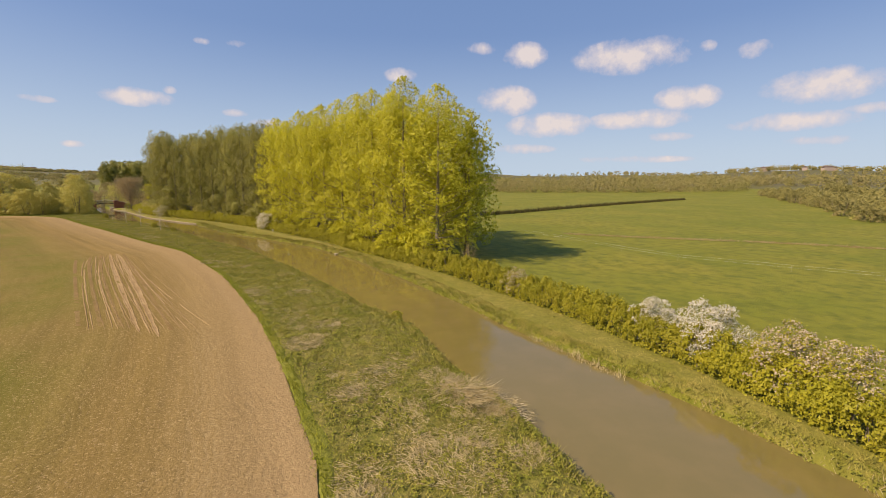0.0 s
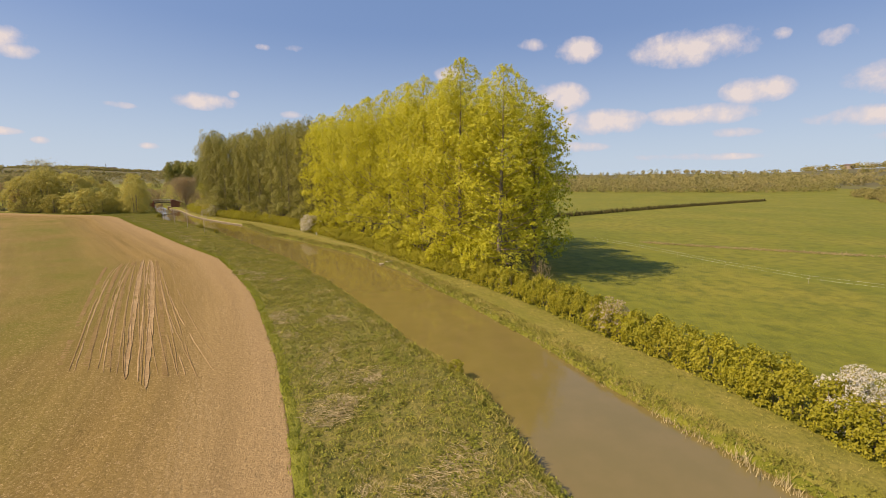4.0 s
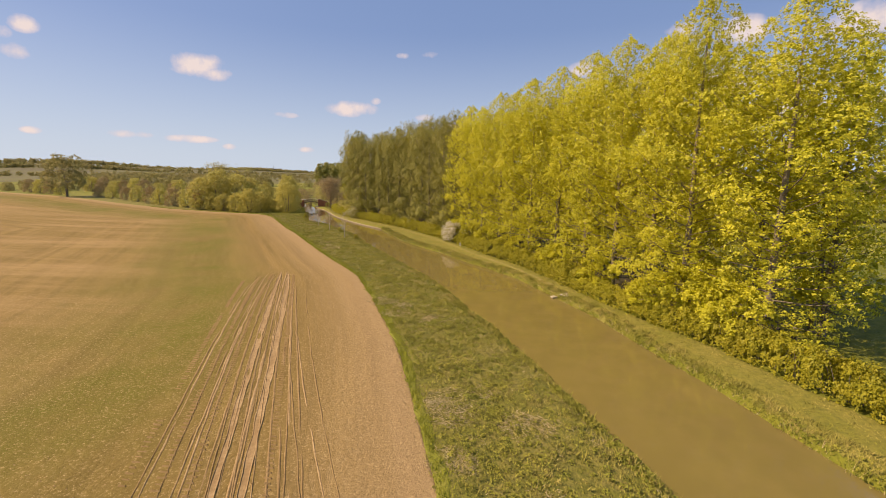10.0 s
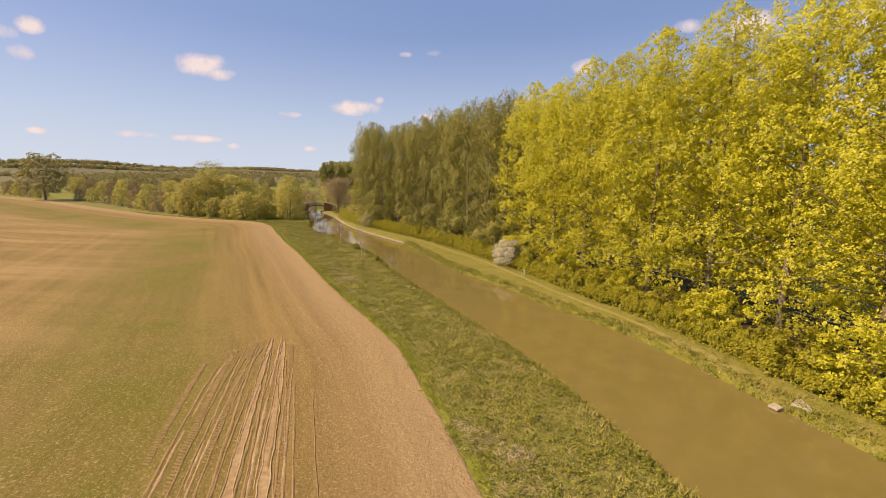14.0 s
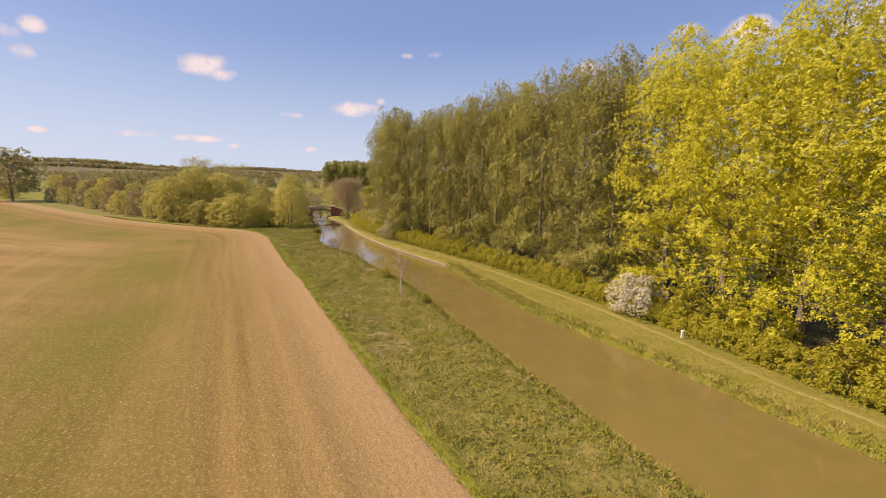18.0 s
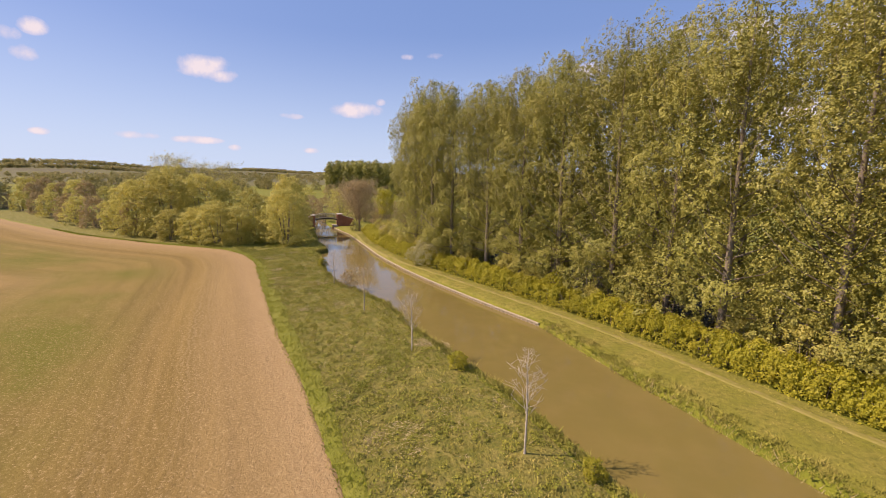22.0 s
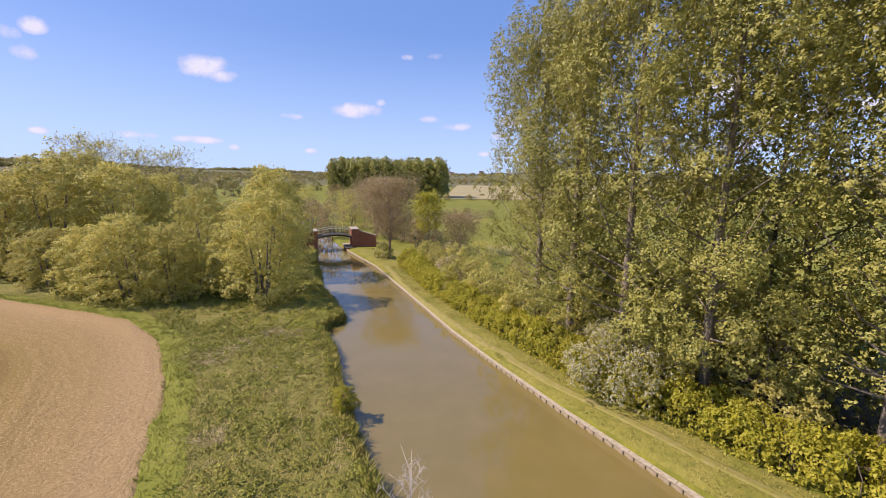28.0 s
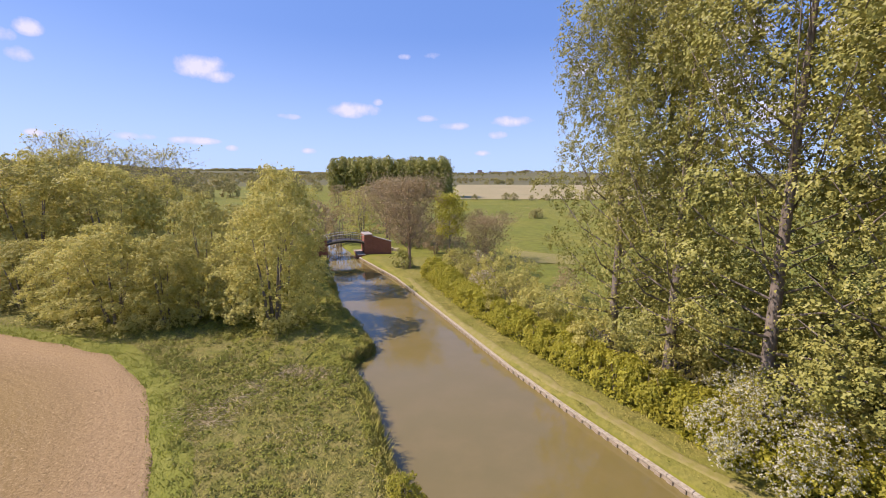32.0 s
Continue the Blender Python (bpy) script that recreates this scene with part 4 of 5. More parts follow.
stand(broad_tree("hawthorn", "broad hawthorn bush with fading cream blossom among green leaves", 3.7, 3.3, 30000, 0.075, M_CREAM, 412, stems=5, base=0.3, lobes=60, category="bush", green=M_HEDGE, fine=0.7, share=0.36), -44.2, 144.5)
put(pink_haw, -57.9, 178.6, 0.6, 0.95)
gone(white_haw), gone(pink_haw)
stand(bare_tree("bush", "grey leafless bush behind the hedge", 4.2, 1.0, 415, M_BUD, n=50, trunk_r=0.05, start=0.05, category="bush"), 21.4, 34.5)

# willows and scrub at the field corner
wil = [broad_tree("willow", "spreading pale green willow in young leaf", 12.6, 5.4, 26000, 0.165, M_WILLOW, 420 + i, stems=4, base=0.1, lobes=170, twig=False, fine=0.55) for i in range(2)]
scrub = [broad_tree("scrub_tree", l, 8.5, 4.2, 5200, 0.27, m, 430 + i, stems=6, base=0.3, lobes=60, twig=False, fine=0.75) for i, (m, l) in enumerate(((M_WILLOW, "scrubby olive-green tree at the field edge"), (M_BUD, "scrubby brown budding tree at the field edge")))]
# x, y, height, radius
WILLOWS = ((-75.4, 160.6, 10.6, 5.0), (-80.2, 172.0, 13.6, 4.7), (-86.3, 167.0, 10.6, 3.6), (-99.2, 169.8, 13.6, 6.2), (-106.2, 166.8, 14.0, 6.4), (-110.0, 174.5, 15.3, 6.8), (-95.6, 173.1, 12.0, 4.6),
           (-111.5, 164.8, 12.0, 5.5), (-88.0, 157.6, 8.3, 4.4), (-83.7, 158.0, 7.6, 3.2), (-93.7, 158.8, 6.8, 3.6), (-99.8, 160.2, 6.4, 3.6), (-83.5, 180.0, 11.0, 5.0), (-92.0, 183.0, 8.5, 5.0))
for k, (x, y, h, r) in enumerate(WILLOWS):
    put(wil[k % 2], x, y, rng.uniform(0, 6.28), r / 5.4, z_scale=h / 12.6)
for k, (x, y, s) in enumerate(((-81.9, 159.4, 0.62), (-78.9, 160.4, 0.52), (-105.5, 162.5, 0.75), (-113, 166, 0.85), (-121, 169, 0.8), (-129, 172, 0.85), (-138, 176, 0.8), (-146, 181, 0.8), (-157, 186, 0.8), (-168, 192, 0.7), (-180, 197, 0.7), (-192, 202, 0.6), (-226, 214, 0.8), (-240, 222, 0.9), (-256, 230, 0.9), (-274, 240, 0.9))):
    put(scrub[k % 2 if x < -112 else 0], x, y, rng.uniform(0, 6.28), s)
for k, (x, y, h) in enumerate(((-116.5, 180.8, 17.5), (-112.8, 181.2, 17.0), (-107.4, 181.9, 15.6), (-102.5, 182.5, 15.4))):
    stand(bare_tree("ash", "tall thin ash in bud above the willows", h, 3.6, 436 + k, M_BARK, n=70, trunk_r=0.15, clump=1500, clump_mat=M_WILLOW, leaf=0.2, start=0.4), x, y)
for k in range(16):
    put(scrub[k % 2], -128 - k * 9 + rng.uniform(-3, 3), 205 + k * 4 + rng.uniform(-8, 8), rng.uniform(0, 6.28), rng.uniform(0.7, 1.1))
for o in wil + scrub:
    gone(o)
stand(broad_tree("oak", "spreading dark hedgerow oak at the far field edge", 19.0, 9.5, 4200, 0.6, M_FARWOOD, 440, stems=1, base=4.0, lobes=40), -208, 201)
stand(bare_tree("alder", "slender tree with ivy-dark trunk and bare reddish twigs", 11.5, 4.2, 441, M_TWIG, n=120, trunk_r=0.24, clump=9000, clump_mat=M_BUD, leaf=0.17), -67.6, 183.6)
stand(bare_tree("alder", "bare reddish-brown budding tree beyond the bridge", 11.0, 5.0, 442, M_TWIG, n=120, trunk_r=0.16, clump=8000, clump_mat=M_BUD, leaf=0.2), -76.0, 207.0)
stand(bare_tree("birch", "thin young tree with sparse yellow-green leaves", 9.5, 2.6, 443, M_BARK, n=90, trunk_r=0.10, clump=5000, clump_mat=M_HEDGE, leaf=0.2), -62.9, 193.0)
stand(bare_tree("thorn_tree", "broad grey-brown leafless thorn in the meadow corner", 6.0, 4.2, 444, M_TWIG, n=110, trunk_r=0.12, clump=5000, clump_mat=M_BUD, leaf=0.15, start=0.12), -57.2, 190.6)

for k, (x, y, s) in enumerate(((-73.0, 206.0, 1.0), (-69.5, 202.0, 0.85), (-85.5, 205.0, 1.1), (-65.5, 196.0, 0.7), (-90.0, 196.0, 0.9), (-78.0, 214.0, 1.2))):
    stand(broad_tree("alder", "budding brown alder scrub near the bridge", 7.5 * s, 3.2 * s, 6000, 0.13, M_BUD, 460 + k, stems=5, base=0.5, lobes=30), x, y)
stand(broad_tree("bush", "low dark-green ivy bush beside the bridge path", 2.4, 1.6, 1800, 0.15, M_GREEN, 470, stems=4, base=0.1, lobes=18, category="bush"), -68.6, 184.0)

thicket = [broad_tree("scrub_tree", "hazy brown and olive thicket tree beyond the bridge", 8.0, 3.8, 4200, 0.2, m, 480 + i, stems=4, base=0.3, lobes=34, twig=False) for i, m in enumerate((M_BUD, M_WILLOW))]
for k, (x, y, s) in enumerate(((-92, 212, 1.0), (-86, 222, 1.1), (-99, 226, 1.0), (-104, 214, 1.0), (-92, 240, 1.1), (-80, 232, 0.9), (-110, 236, 1.1), (-100, 256, 1.1), (-88, 268, 1.0), (-116, 262, 1.1), (-104, 285, 1.1), (-92, 300, 1.0), (-120, 300, 1.1), (-72, 220, 0.75), (-64, 204, 0.6), (-58.5, 197, 0.55), (-57, 186, 0.5), (-53.5, 181, 0.45), (-60.5, 187, 0.5), (-118, 330, 1.0), (-100, 340, 1.0), (-52, 175, 0.4), (-48.5, 170, 0.42))):
    put(thicket[k % 2], x, y, rng.uniform(0, 6.28), s)
for o in thicket:
    gone(o)

# young trees planted on the bank
for k, (x, y, h) in enumerate(((-32.6, 99.0, 5.4), (-40.3, 110.5, 4.5), (-46.9, 119.9, 4.3), (-54.0, 130.4, 4.3))):
    stand(tagged(bare_tree("sapling", "young leafless pale-barked tree planted on the grass bank", h, 0.85, 450 + k, M_PALEBARK, n=34, trunk_r=0.065, start=0.35, category="tree"), group="bank saplings"), x, y)
for k, (x, y, s) in enumerate(((-36.6, 108.0, 0.36), (-59.6, 140.4, 0.4), (-29.7, 97.8, 0.28), (9.2, 19.6, 0.3))):
    put(shrub, x, y, rng.uniform(0, 6.28), s)
stand(broad_tree("bush", "brown twiggy bush leaning over the bank edge", 2.0, 1.3, 2600, 0.07, M_BUD, 475, stems=6, base=0.1, lobes=34, category="bush", fine=0.8), -51.6, 128.9)
gone(shrub), gone(olive)

# ---------------------------------------------------------------- grass, reeds and dry tussocks on the banks
rng = np.random.default_rng(77)


def blades(name, label, pts, height, width, mat, lean=0.35, category="grass"):
    """Standing blades, each a narrow kite, at the points."""
    n = len(pts)
    h = height * rng.uniform(0.55, 1.3, n) * np.array([0.9 + 1.1 * max(-0.45, noise.noise((x * 1.4, y * 1.4, 8.0))) for x, y, z in pts])
    a = rng.uniform(0, 2 * math.pi, n)
    side = np.stack([np.cos(a), np.sin(a), np.zeros(n)], axis=1) * (width * rng.uniform(0.6, 1.3, n) * 0.5)[:, None]
    b = rng.uniform(0, 2 * math.pi, n)
    tip = np.stack([np.cos(b) * lean * h, np.sin(b) * lean * h, h], axis=1)
    p = np.asarray(pts)
    quads = np.stack([p + side, p - side, p + tip], axis=1)
    return tagged(new(name, quads_mesh(name, quads, mat)), label, category, kind="stuff")


def scatter(n, y0, y1, line_a, line_b, clump=0.0):
    out = []
    while len(out) < n:
        y = rng.uniform(y0, y1)
        a, b = line_a(y), line_b(y)
        x = a + (b - a) * rng.random()
        if clump and noise.noise((x * clump, y * clump, 5.0)) + rng.uniform(-0.6, 0.6) < -0.1:
            continue
        out.append((x, y, terrain(x, y) + 0.03))
    return out


blades("bank_grass", "tussocky olive-green grass on the field-side bank", scatter(120000, -12, 152, lambda y: along(FIELD, y) + 0.8, lambda y: along(LEFT, y) - 0.15, 0.7), 0.16, 0.055, M_BLADE, lean=0.7)
blades("bank_weeds", "darker green weeds and nettles on the bank", scatter(9000, -12, 152, lambda y: along(FIELD, y) + 2.2, lambda y: along(LEFT, y) - 0.3, 0.3), 0.22, 0.09, M_BLADE, lean=0.6)
blades("bank_straw", "scattered dead straw grass on the bank", [p for p in scatter(70000, -12, 152, lambda y: along(FIELD, y) + 1.6, lambda y: along(LEFT, y) - 0.3) if noise.noise((p[0] * 0.42, p[1] * 0.42, 12.0)) + 0.5 * noise.noise((p[0] * 1.5, p[1] * 1.5, 3.0)) > 0.22], 0.11, 0.042, M_STRAW, lean=2.4)
edge_pts = []
for x, y, nx, ny in edge_run(0.10):
    if y > -12 and x > -135:
        for _ in range(20):
            d = (abs(rng.normal(0, 0.55)) - 0.12) * verge_width(x, y) + rng.normal(0, 0.10)
            px, py = x + nx * d + rng.uniform(-0.1, 0.1), y + ny * d + rng.uniform(-0.1, 0.1)
            edge_pts.append((px, py, terrain(px, py) + 0.08))
blades("verge_grass", "lush bright grass along the field's edge", edge_pts, 0.12, 0.05, M_LUSH, lean=0.6)
blades("waterside_grass", "coarse grass overhanging the field-side water's edge", scatter(16000, -12, 186, lambda y: along(LEFT, y) - 0.9, lambda y: along(LEFT, y) + 0.15, 0.6), 0.32, 0.08, M_BLADE, lean=0.7)
blades("towpath_fringe", "coarse grass and sedge fringing the towpath side", scatter(32000, -40, 119, lambda y: along(RIGHT, y) - 0.12, lambda y: along(RIGHT, y) + 1.7, 0.9), 0.24, 0.06, M_BLADE, lean=0.7)
blades("towpath_reeds", "pale dead reeds at the towpath water's edge", scatter(2600, -40, 119, lambda y: along(RIGHT, y) - 0.2, lambda y: along(RIGHT, y) + 0.35, 0.4), 0.34, 0.035, M_STRAW, lean=0.6)
blades("towpath_lawn", "short worn grass beside the towpath", scatter(34000, -40, 178, lambda y: along(RIGHT, y) + 0.5, lambda y: along(HEDGE, y) + 0.3, 0.4), 0.10, 0.07, M_BLADE, lean=0.9)
blades("waterside_sedge", "tall sedge shading the water below the bank", scatter(12000, 92, 160, lambda y: along(LEFT, y) - 0.45, lambda y: along(LEFT, y) + 0.12, 0.5), 0.42, 0.08, M_BLADE, lean=0.7)
reeds = []
for k in range(420):
    f = rng.random()
    reeds.append((19.3 + 2.1 * f + rng.normal(0, 0.22), 13.4 - 8.2 * f + rng.normal(0, 0.3), -0.05))
blades("reed_bed", "thin line of dead reeds standing in the shallows", reeds, 0.45, 0.045, M_STRAW, category="reeds")
corner = scatter(40000, 149, 168, lambda y: -96.0, lambda y: along(LEFT, y) - 0.3, 0.4)
blades("corner_grass", "rough grass at the field corner under the willows", [p for p in corner if p[1] > field_edge_y(p[0]) + 1.6], 0.13, 0.06, M_BLADE, lean=0.7)


def herbs(name, label, spots, mat, leaf=0.085, per=26):
    """Low clumps of broad-leaved weeds."""
    c = np.array(spots)
    r = rng.uniform(0.14, 0.42, len(c))
    a, d = rng.uniform(0, 6.28, (len(c), per)), np.sqrt(rng.random((len(c), per)))
    x, y = np.cos(a) * d * r[:, None], np.sin(a) * d * r[:, None]
    z = (r[:, None] * 0.85) * (1.05 - d ** 2) * rng.uniform(0.55, 1.1, (len(c), per)) + 0.02
    pts = (c[:, None, :] + np.stack([x, y, z], axis=2)).reshape(-1, 3)
    out = np.stack([x * 1.5, y * 1.5, z + 0.15], axis=2).reshape(-1, 3)
    return tagged(new(name, quads_mesh(name, leaf_quads(pts, leaf, rng, out, 0.6), mat)), label, "weeds", kind="stuff")


herb_spots = [p for p in scatter(9000, -12, 152, lambda y: along(FIELD, y) + 0.9, lambda y: along(LEFT, y) - 0.1) if noise.noise((p[0] * 0.3, p[1] * 0.3, 21.0)) + rng.uniform(-0.5, 0.5) > -0.05]
herbs("bank_herbs", "clumps of nettles and docks among the bank grass", herb_spots, M_HERB)
herbs("waterside_herbs", "leafy clumps hanging over the field-side water's edge", scatter(900, -12, 186, lambda y: along(LEFT, y) - 0.7, lambda y: along(LEFT, y) + 0.12, 0.5), M_HERB, 0.1)
herbs("towpath_herbs", "low weeds and sedge clumps along the towpath edge", scatter(900, -40, 120, lambda y: along(RIGHT, y) - 0.05, lambda y: along(RIGHT, y) + 0.9, 0.6), M_HERB, 0.09, 20)
herbs("corner_herbs", "weedy clumps at the field corner below the willows", [p for p in scatter(2200, 146, 170, lambda y: -96.0, lambda y: along(LEFT, y) - 0.3, 0.4) if p[1] > field_edge_y(p[0]) + 2.0], M_HERB, 0.1)


def tussock(seed, mat, spread=1.15, n=620, tall=0.24):
    r2 = np.random.default_rng(seed)
    root = thing("dry_tussock", "flattened pale tussock of dead grass on the bank", "grass", group="dry tussocks")
    a, d = r2.uniform(0, 2 * math.pi, n), spread * np.sqrt(r2.random(n))
    p = np.stack([np.cos(a) * d, np.sin(a) * d, np.full(n, 0.02)], axis=1)
    b = r2.normal(seed, 0.9, n)
    h = tall * r2.uniform(0.5, 1.2, n)
    tip = np.stack([np.cos(b) * h * 1.7, np.sin(b) * h * 1.7, h * r2.uniform(0.1, 0.7, n)], axis=1)
    side = np.cross(tip, r2.normal(size=(n, 3)))
    side = side / (np.linalg.norm(side, axis=1)[:, None] + 1e-9) * 0.011
    child("straw", quads_mesh("tussock_straw", np.stack([p, p + tip * 0.5 + side, p + tip, p + tip * 0.5 - side], axis=1), mat), root)
    return root


tus = [tussock(3, M_STRAW), tussock(5, M_STRAW, 1.4, 700, 0.22), tussock(8, M_STRAW, 0.8, 520, 0.28)]
SPOTS = ((1.4, 16.3), (3.6, 5.9), (6.9, 4.9), (5.6, 1.1), (10.4, 4.6), (10.3, 2.6), (8.7, -1.4), (8.3, 1.0), (-3.6, 32.7), (8.7, 9.9), (10.4, -0.7), (4.9, 9.2),
         (9.0, 8.0), (9.4, 5.6), (4.4, -0.2), (-3.8, 34.3), (-2.0, 27.8), (0.3, 20.7), (2.1, 31.2), (4.1, 19.9), (1.8, 17.0), (-0.5, 23.3), (-11.1, 53.5),
         (-10.3, 50.2), (-6.6, 47.6), (-35.1, 91.9), (-32.7, 88.8), (-30.1, 84.3), (-39.3, 99.6), (-39.3, 111.8), (-50.3, 122.2), (-51.9, 119.9), (-57.4, 130.5),
         (-59.6, 129.1), (-64.7, 136.7), (-50.0, 127.0), (-70.0, 148.3), (-61.8, 131.5), (-69.8, 149.8), (-70.9, 146.8), (-67.7, 151.8))
for k, (x, y) in enumerate(SPOTS):
    big = 1.2 if y < 12 else 1.0
    for q in range(2):
        put(tus[(k + q) % 3], x + rng.normal(0, 0.7), y + rng.normal(0, 0.8), rng.normal(0, 0.6), big * rng.uniform(0.7, 1.2))
tuft = tussock(11, M_STRAW, 0.8, 900, 0.75)
tagged(tuft, "bleached tuft of dead reeds leaning over the bank", "reeds")
put(tuft, 10.5, 4.9, 0.4, 1.2)
put(tuft, 9.6, 6.3, 0.9, 0.8)
put(tuft, 11.2, 3.2, 0.1, 0.7)
gone(tuft)
for o in tus:
    gone(o)

# ---------------------------------------------------------------- wheel ruts in the field
RUTS = [  # start, middle, end, width, kind
    ((-28.2, 63.6), (-20.6, 46.5), (-9.5, 20.0), 0.36, "pale"), ((-29.5, 64.2), (-22.6, 47.6), (-11.3, 21.5), 0.34, "pale"),
    ((-30.2, 63.0), (-24.6, 48.8), (-13.0, 23.0), 0.34, "lug"), ((-31.0, 61.5), (-26.0, 49.0), (-14.6, 23.5), 0.34, "lug"), ((-31.8, 59.0), (-27.4, 48.6), (-16.4, 24.0), 0.34, "lug"),
    ((-27.2, 63.0), (-19.2, 45.0), (-8.2, 19.5), 0.3, "lug"), ((-28.8, 64.5), (-21.6, 47.2), (-10.4, 21.0), 0.3, "furrow"),
    ((-28.6, 62.5), (-21.2, 46.0), (-10.0, 20.6), 0.2, "furrow"), ((-29.9, 63.0), (-23.6, 48.0), (-12.2, 22.4), 0.25, "furrow"), ((-30.6, 62.4), (-25.2, 49.0), (-13.8, 23.4), 0.2, "furrow"),
    ((-26.2, 60.0), (-18.0, 43.0), (-7.6, 20.0), 0.16, "furrow"), ((-25.2, 57.0), (-16.8, 40.0), (-7.0, 21.0), 0.14, "furrow"), ((-23.6, 56.0), (-15.0, 38.0), (-6.4, 22.0), 0.14, "furrow"),
    ((-22.0, 55.0), (-13.6, 37.0), (-5.8, 22.0), 0.12, "furrow")]

for i in range(15):          # finer combed lines between and beside the ruts
    f = i / 14 + rng.uniform(-0.03, 0.03)
    RUTS.append(((-31.4 + 6.8 * f, 61.0 + 2.4 * math.sin(3.1 * f) - 3.0 * f), (-26.8 + 9.6 * f, 48.6 - 6.0 * f), (-15.6 + 8.6 * f, 23.4 - 2.2 * f), rng.uniform(0.12, 0.24), "furrow"))


def bezier(p0, p1, p2, t):
    c = (2 * p1[0] - (p0[0] + p2[0]) / 2, 2 * p1[1] - (p0[1] + p2[1]) / 2)
    return ((1 - t) ** 2 * p0[0] + 2 * t * (1 - t) * c[0] + t * t * p2[0], (1 - t) ** 2 * p0[1] + 2 * t * (1 - t) * c[1] + t * t * p2[1])


def soil_z(x, y):
    return land(x, y) + 0.075 + 0.035 * noise.noise((x * 0.2, y * 0.2, 2))


def ridge_strip(run, wide, profile, k, patchy):
    """A band along a line with the cross-section given: (place across, height)."""
    verts, faces = [], []
    n, m = len(run) - 1, len(profile)
    for i, (x, y) in enumerate(run):
        q, o = run[min(i + 1, n)], run[max(i - 1, 0)]
        l = math.hypot(q[0] - o[0], q[1] - o[1])
        nx, ny = -(q[1] - o[1]) / l, (q[0] - o[0]) / l
        fade = math.sin(math.pi * min(1, max(0.02, i / n))) ** 0.3
        w = wide * fade * (1 + 0.45 * noise.noise((i * 0.21, k, 0)))
        sway = 0.05 * noise.noise((i * 0.11, k, 5.0))
        low = 0.06 * smooth(-0.05, 0.35, noise.noise((i * 0.045, k * 3.1, 2.0)) - 0.12) if patchy else 0.0
        for u, dz in profile:
            j = 0.06 * noise.noise((i * 0.6, u * 5, k))
            tall = dz * (1.0 + 0.7 * noise.noise((i * 0.30, u * 3, k)))
            verts.append((x + nx * (w * (u + j) + sway), y + ny * (w * (u + j) + sway), soil_z(x, y) + tall - low - (0.04 if abs(u) > 0.7 else 0)))
    for i in range(n):
        for u in range(m - 1):
            faces.append((i * m + u, i * m + u + 1, (i + 1) * m + u + 1, (i + 1) * m + u))
    return verts, faces


for k, (p0, p1, p2, wide, what) in enumerate(RUTS):
    n = 170
    run = [bezier(p0, p1, p2, i / n) for i in range(n + 1)]
    if what == "pale":
        verts, faces = ridge_strip(run, wide * 1.15, ((-0.75, 0.0), (-0.55, 0.045), (-0.42, 0.012), (0.0, 0.006), (0.42, 0.012), (0.55, 0.045), (0.75, 0.0)), k, False)
        tagged(new("wheel_rut", mesh_from("wheel_rut", verts, faces, M_RUT)), "pale smeared wheel rut pressed into the tilled soil", "rut", group="wheel ruts")
    elif what == "furrow":
        verts, faces = ridge_strip(run, wide * 0.75, ((-0.75, 0.0), (-0.3, 0.02), (0.05, 0.034), (0.4, 0.018), (0.75, 0.0)), k, True)
        tagged(new("soil_ridge", mesh_from("soil_ridge", verts, faces, M_SOIL if k % 3 else M_RUT)), "thin ridge of turned soil combed along the wheel ruts", "rut", group="wheel ruts", kind="stuff")
    else:
        verts, faces = [], []
        for i in range(n - 1):
            (x, y), (x2, y2) = run[i], run[i + 1]
            l = math.hypot(x2 - x, y2 - y)
            dx, dy = (x2 - x) / l, (y2 - y) / l
            nx, ny = -dy, dx
            if rng.random() < 0.05 or noise.noise((i * 0.05, k * 3.0, 2.0)) < -0.32:
                continue
            half_w, h, z = wide * 0.55 * rng.uniform(0.8, 1.15), 0.065 * rng.uniform(0.6, 1.2), soil_z(x, y) - 0.01
            base = len(verts)
            for along_it, up in ((-0.075, 0.0), (0.075, 0.0), (0.0, h)):
                for side in (-1, 1):
                    a, b = along_it + side * 0.45 * half_w, side * half_w * (1.0 if up == 0 else 0.85)
                    verts.append((x + dx * a + nx * b, y + dy * a + ny * b, z + up))
            faces += [(base, base + 1, base + 5, base + 4), (base + 3, base + 2, base + 4, base + 5), (base, base + 4, base + 2), (base + 1, base + 3, base + 5)]
        tagged(new("tyre_track", mesh_from("tyre_track", verts, faces, M_SOIL)), "ridged tyre track of pressed soil lugs in the field", "rut", group="wheel ruts", kind="stuff")
verts, faces = [], []
for k in range(22000):
    y = rng.uniform(-8, 150)
    x = along(FIELD, y) - 0.3 - abs(rng.normal(0, 11.0))
    if y > field_edge_y(x) - 0.3:
        continue
    s = 0.026 * rng.uniform(0.5, 1.8)
    z = soil_z(x, y) - 0.01
    b = len(verts)
    a = rng.uniform(0, 6.28)
    for q in range(4):
        verts.append((x + math.cos(a + q * 1.57) * s * rng.uniform(0.7, 1.3), y + math.sin(a + q * 1.57) * s * rng.uniform(0.7, 1.3), z))
    verts.append((x + rng.normal(0, s * 0.3), y + rng.normal(0, s * 0.3), z + s * rng.uniform(0.7, 1.4)))
    faces += [(b + q, b + (q + 1) % 4, b + 4) for q in range(4)]
tagged(new("soil_clods", mesh_from("soil_clods", verts, faces, M_RUT)), "loose pale soil clods along the field's headland", "soil", kind="stuff")

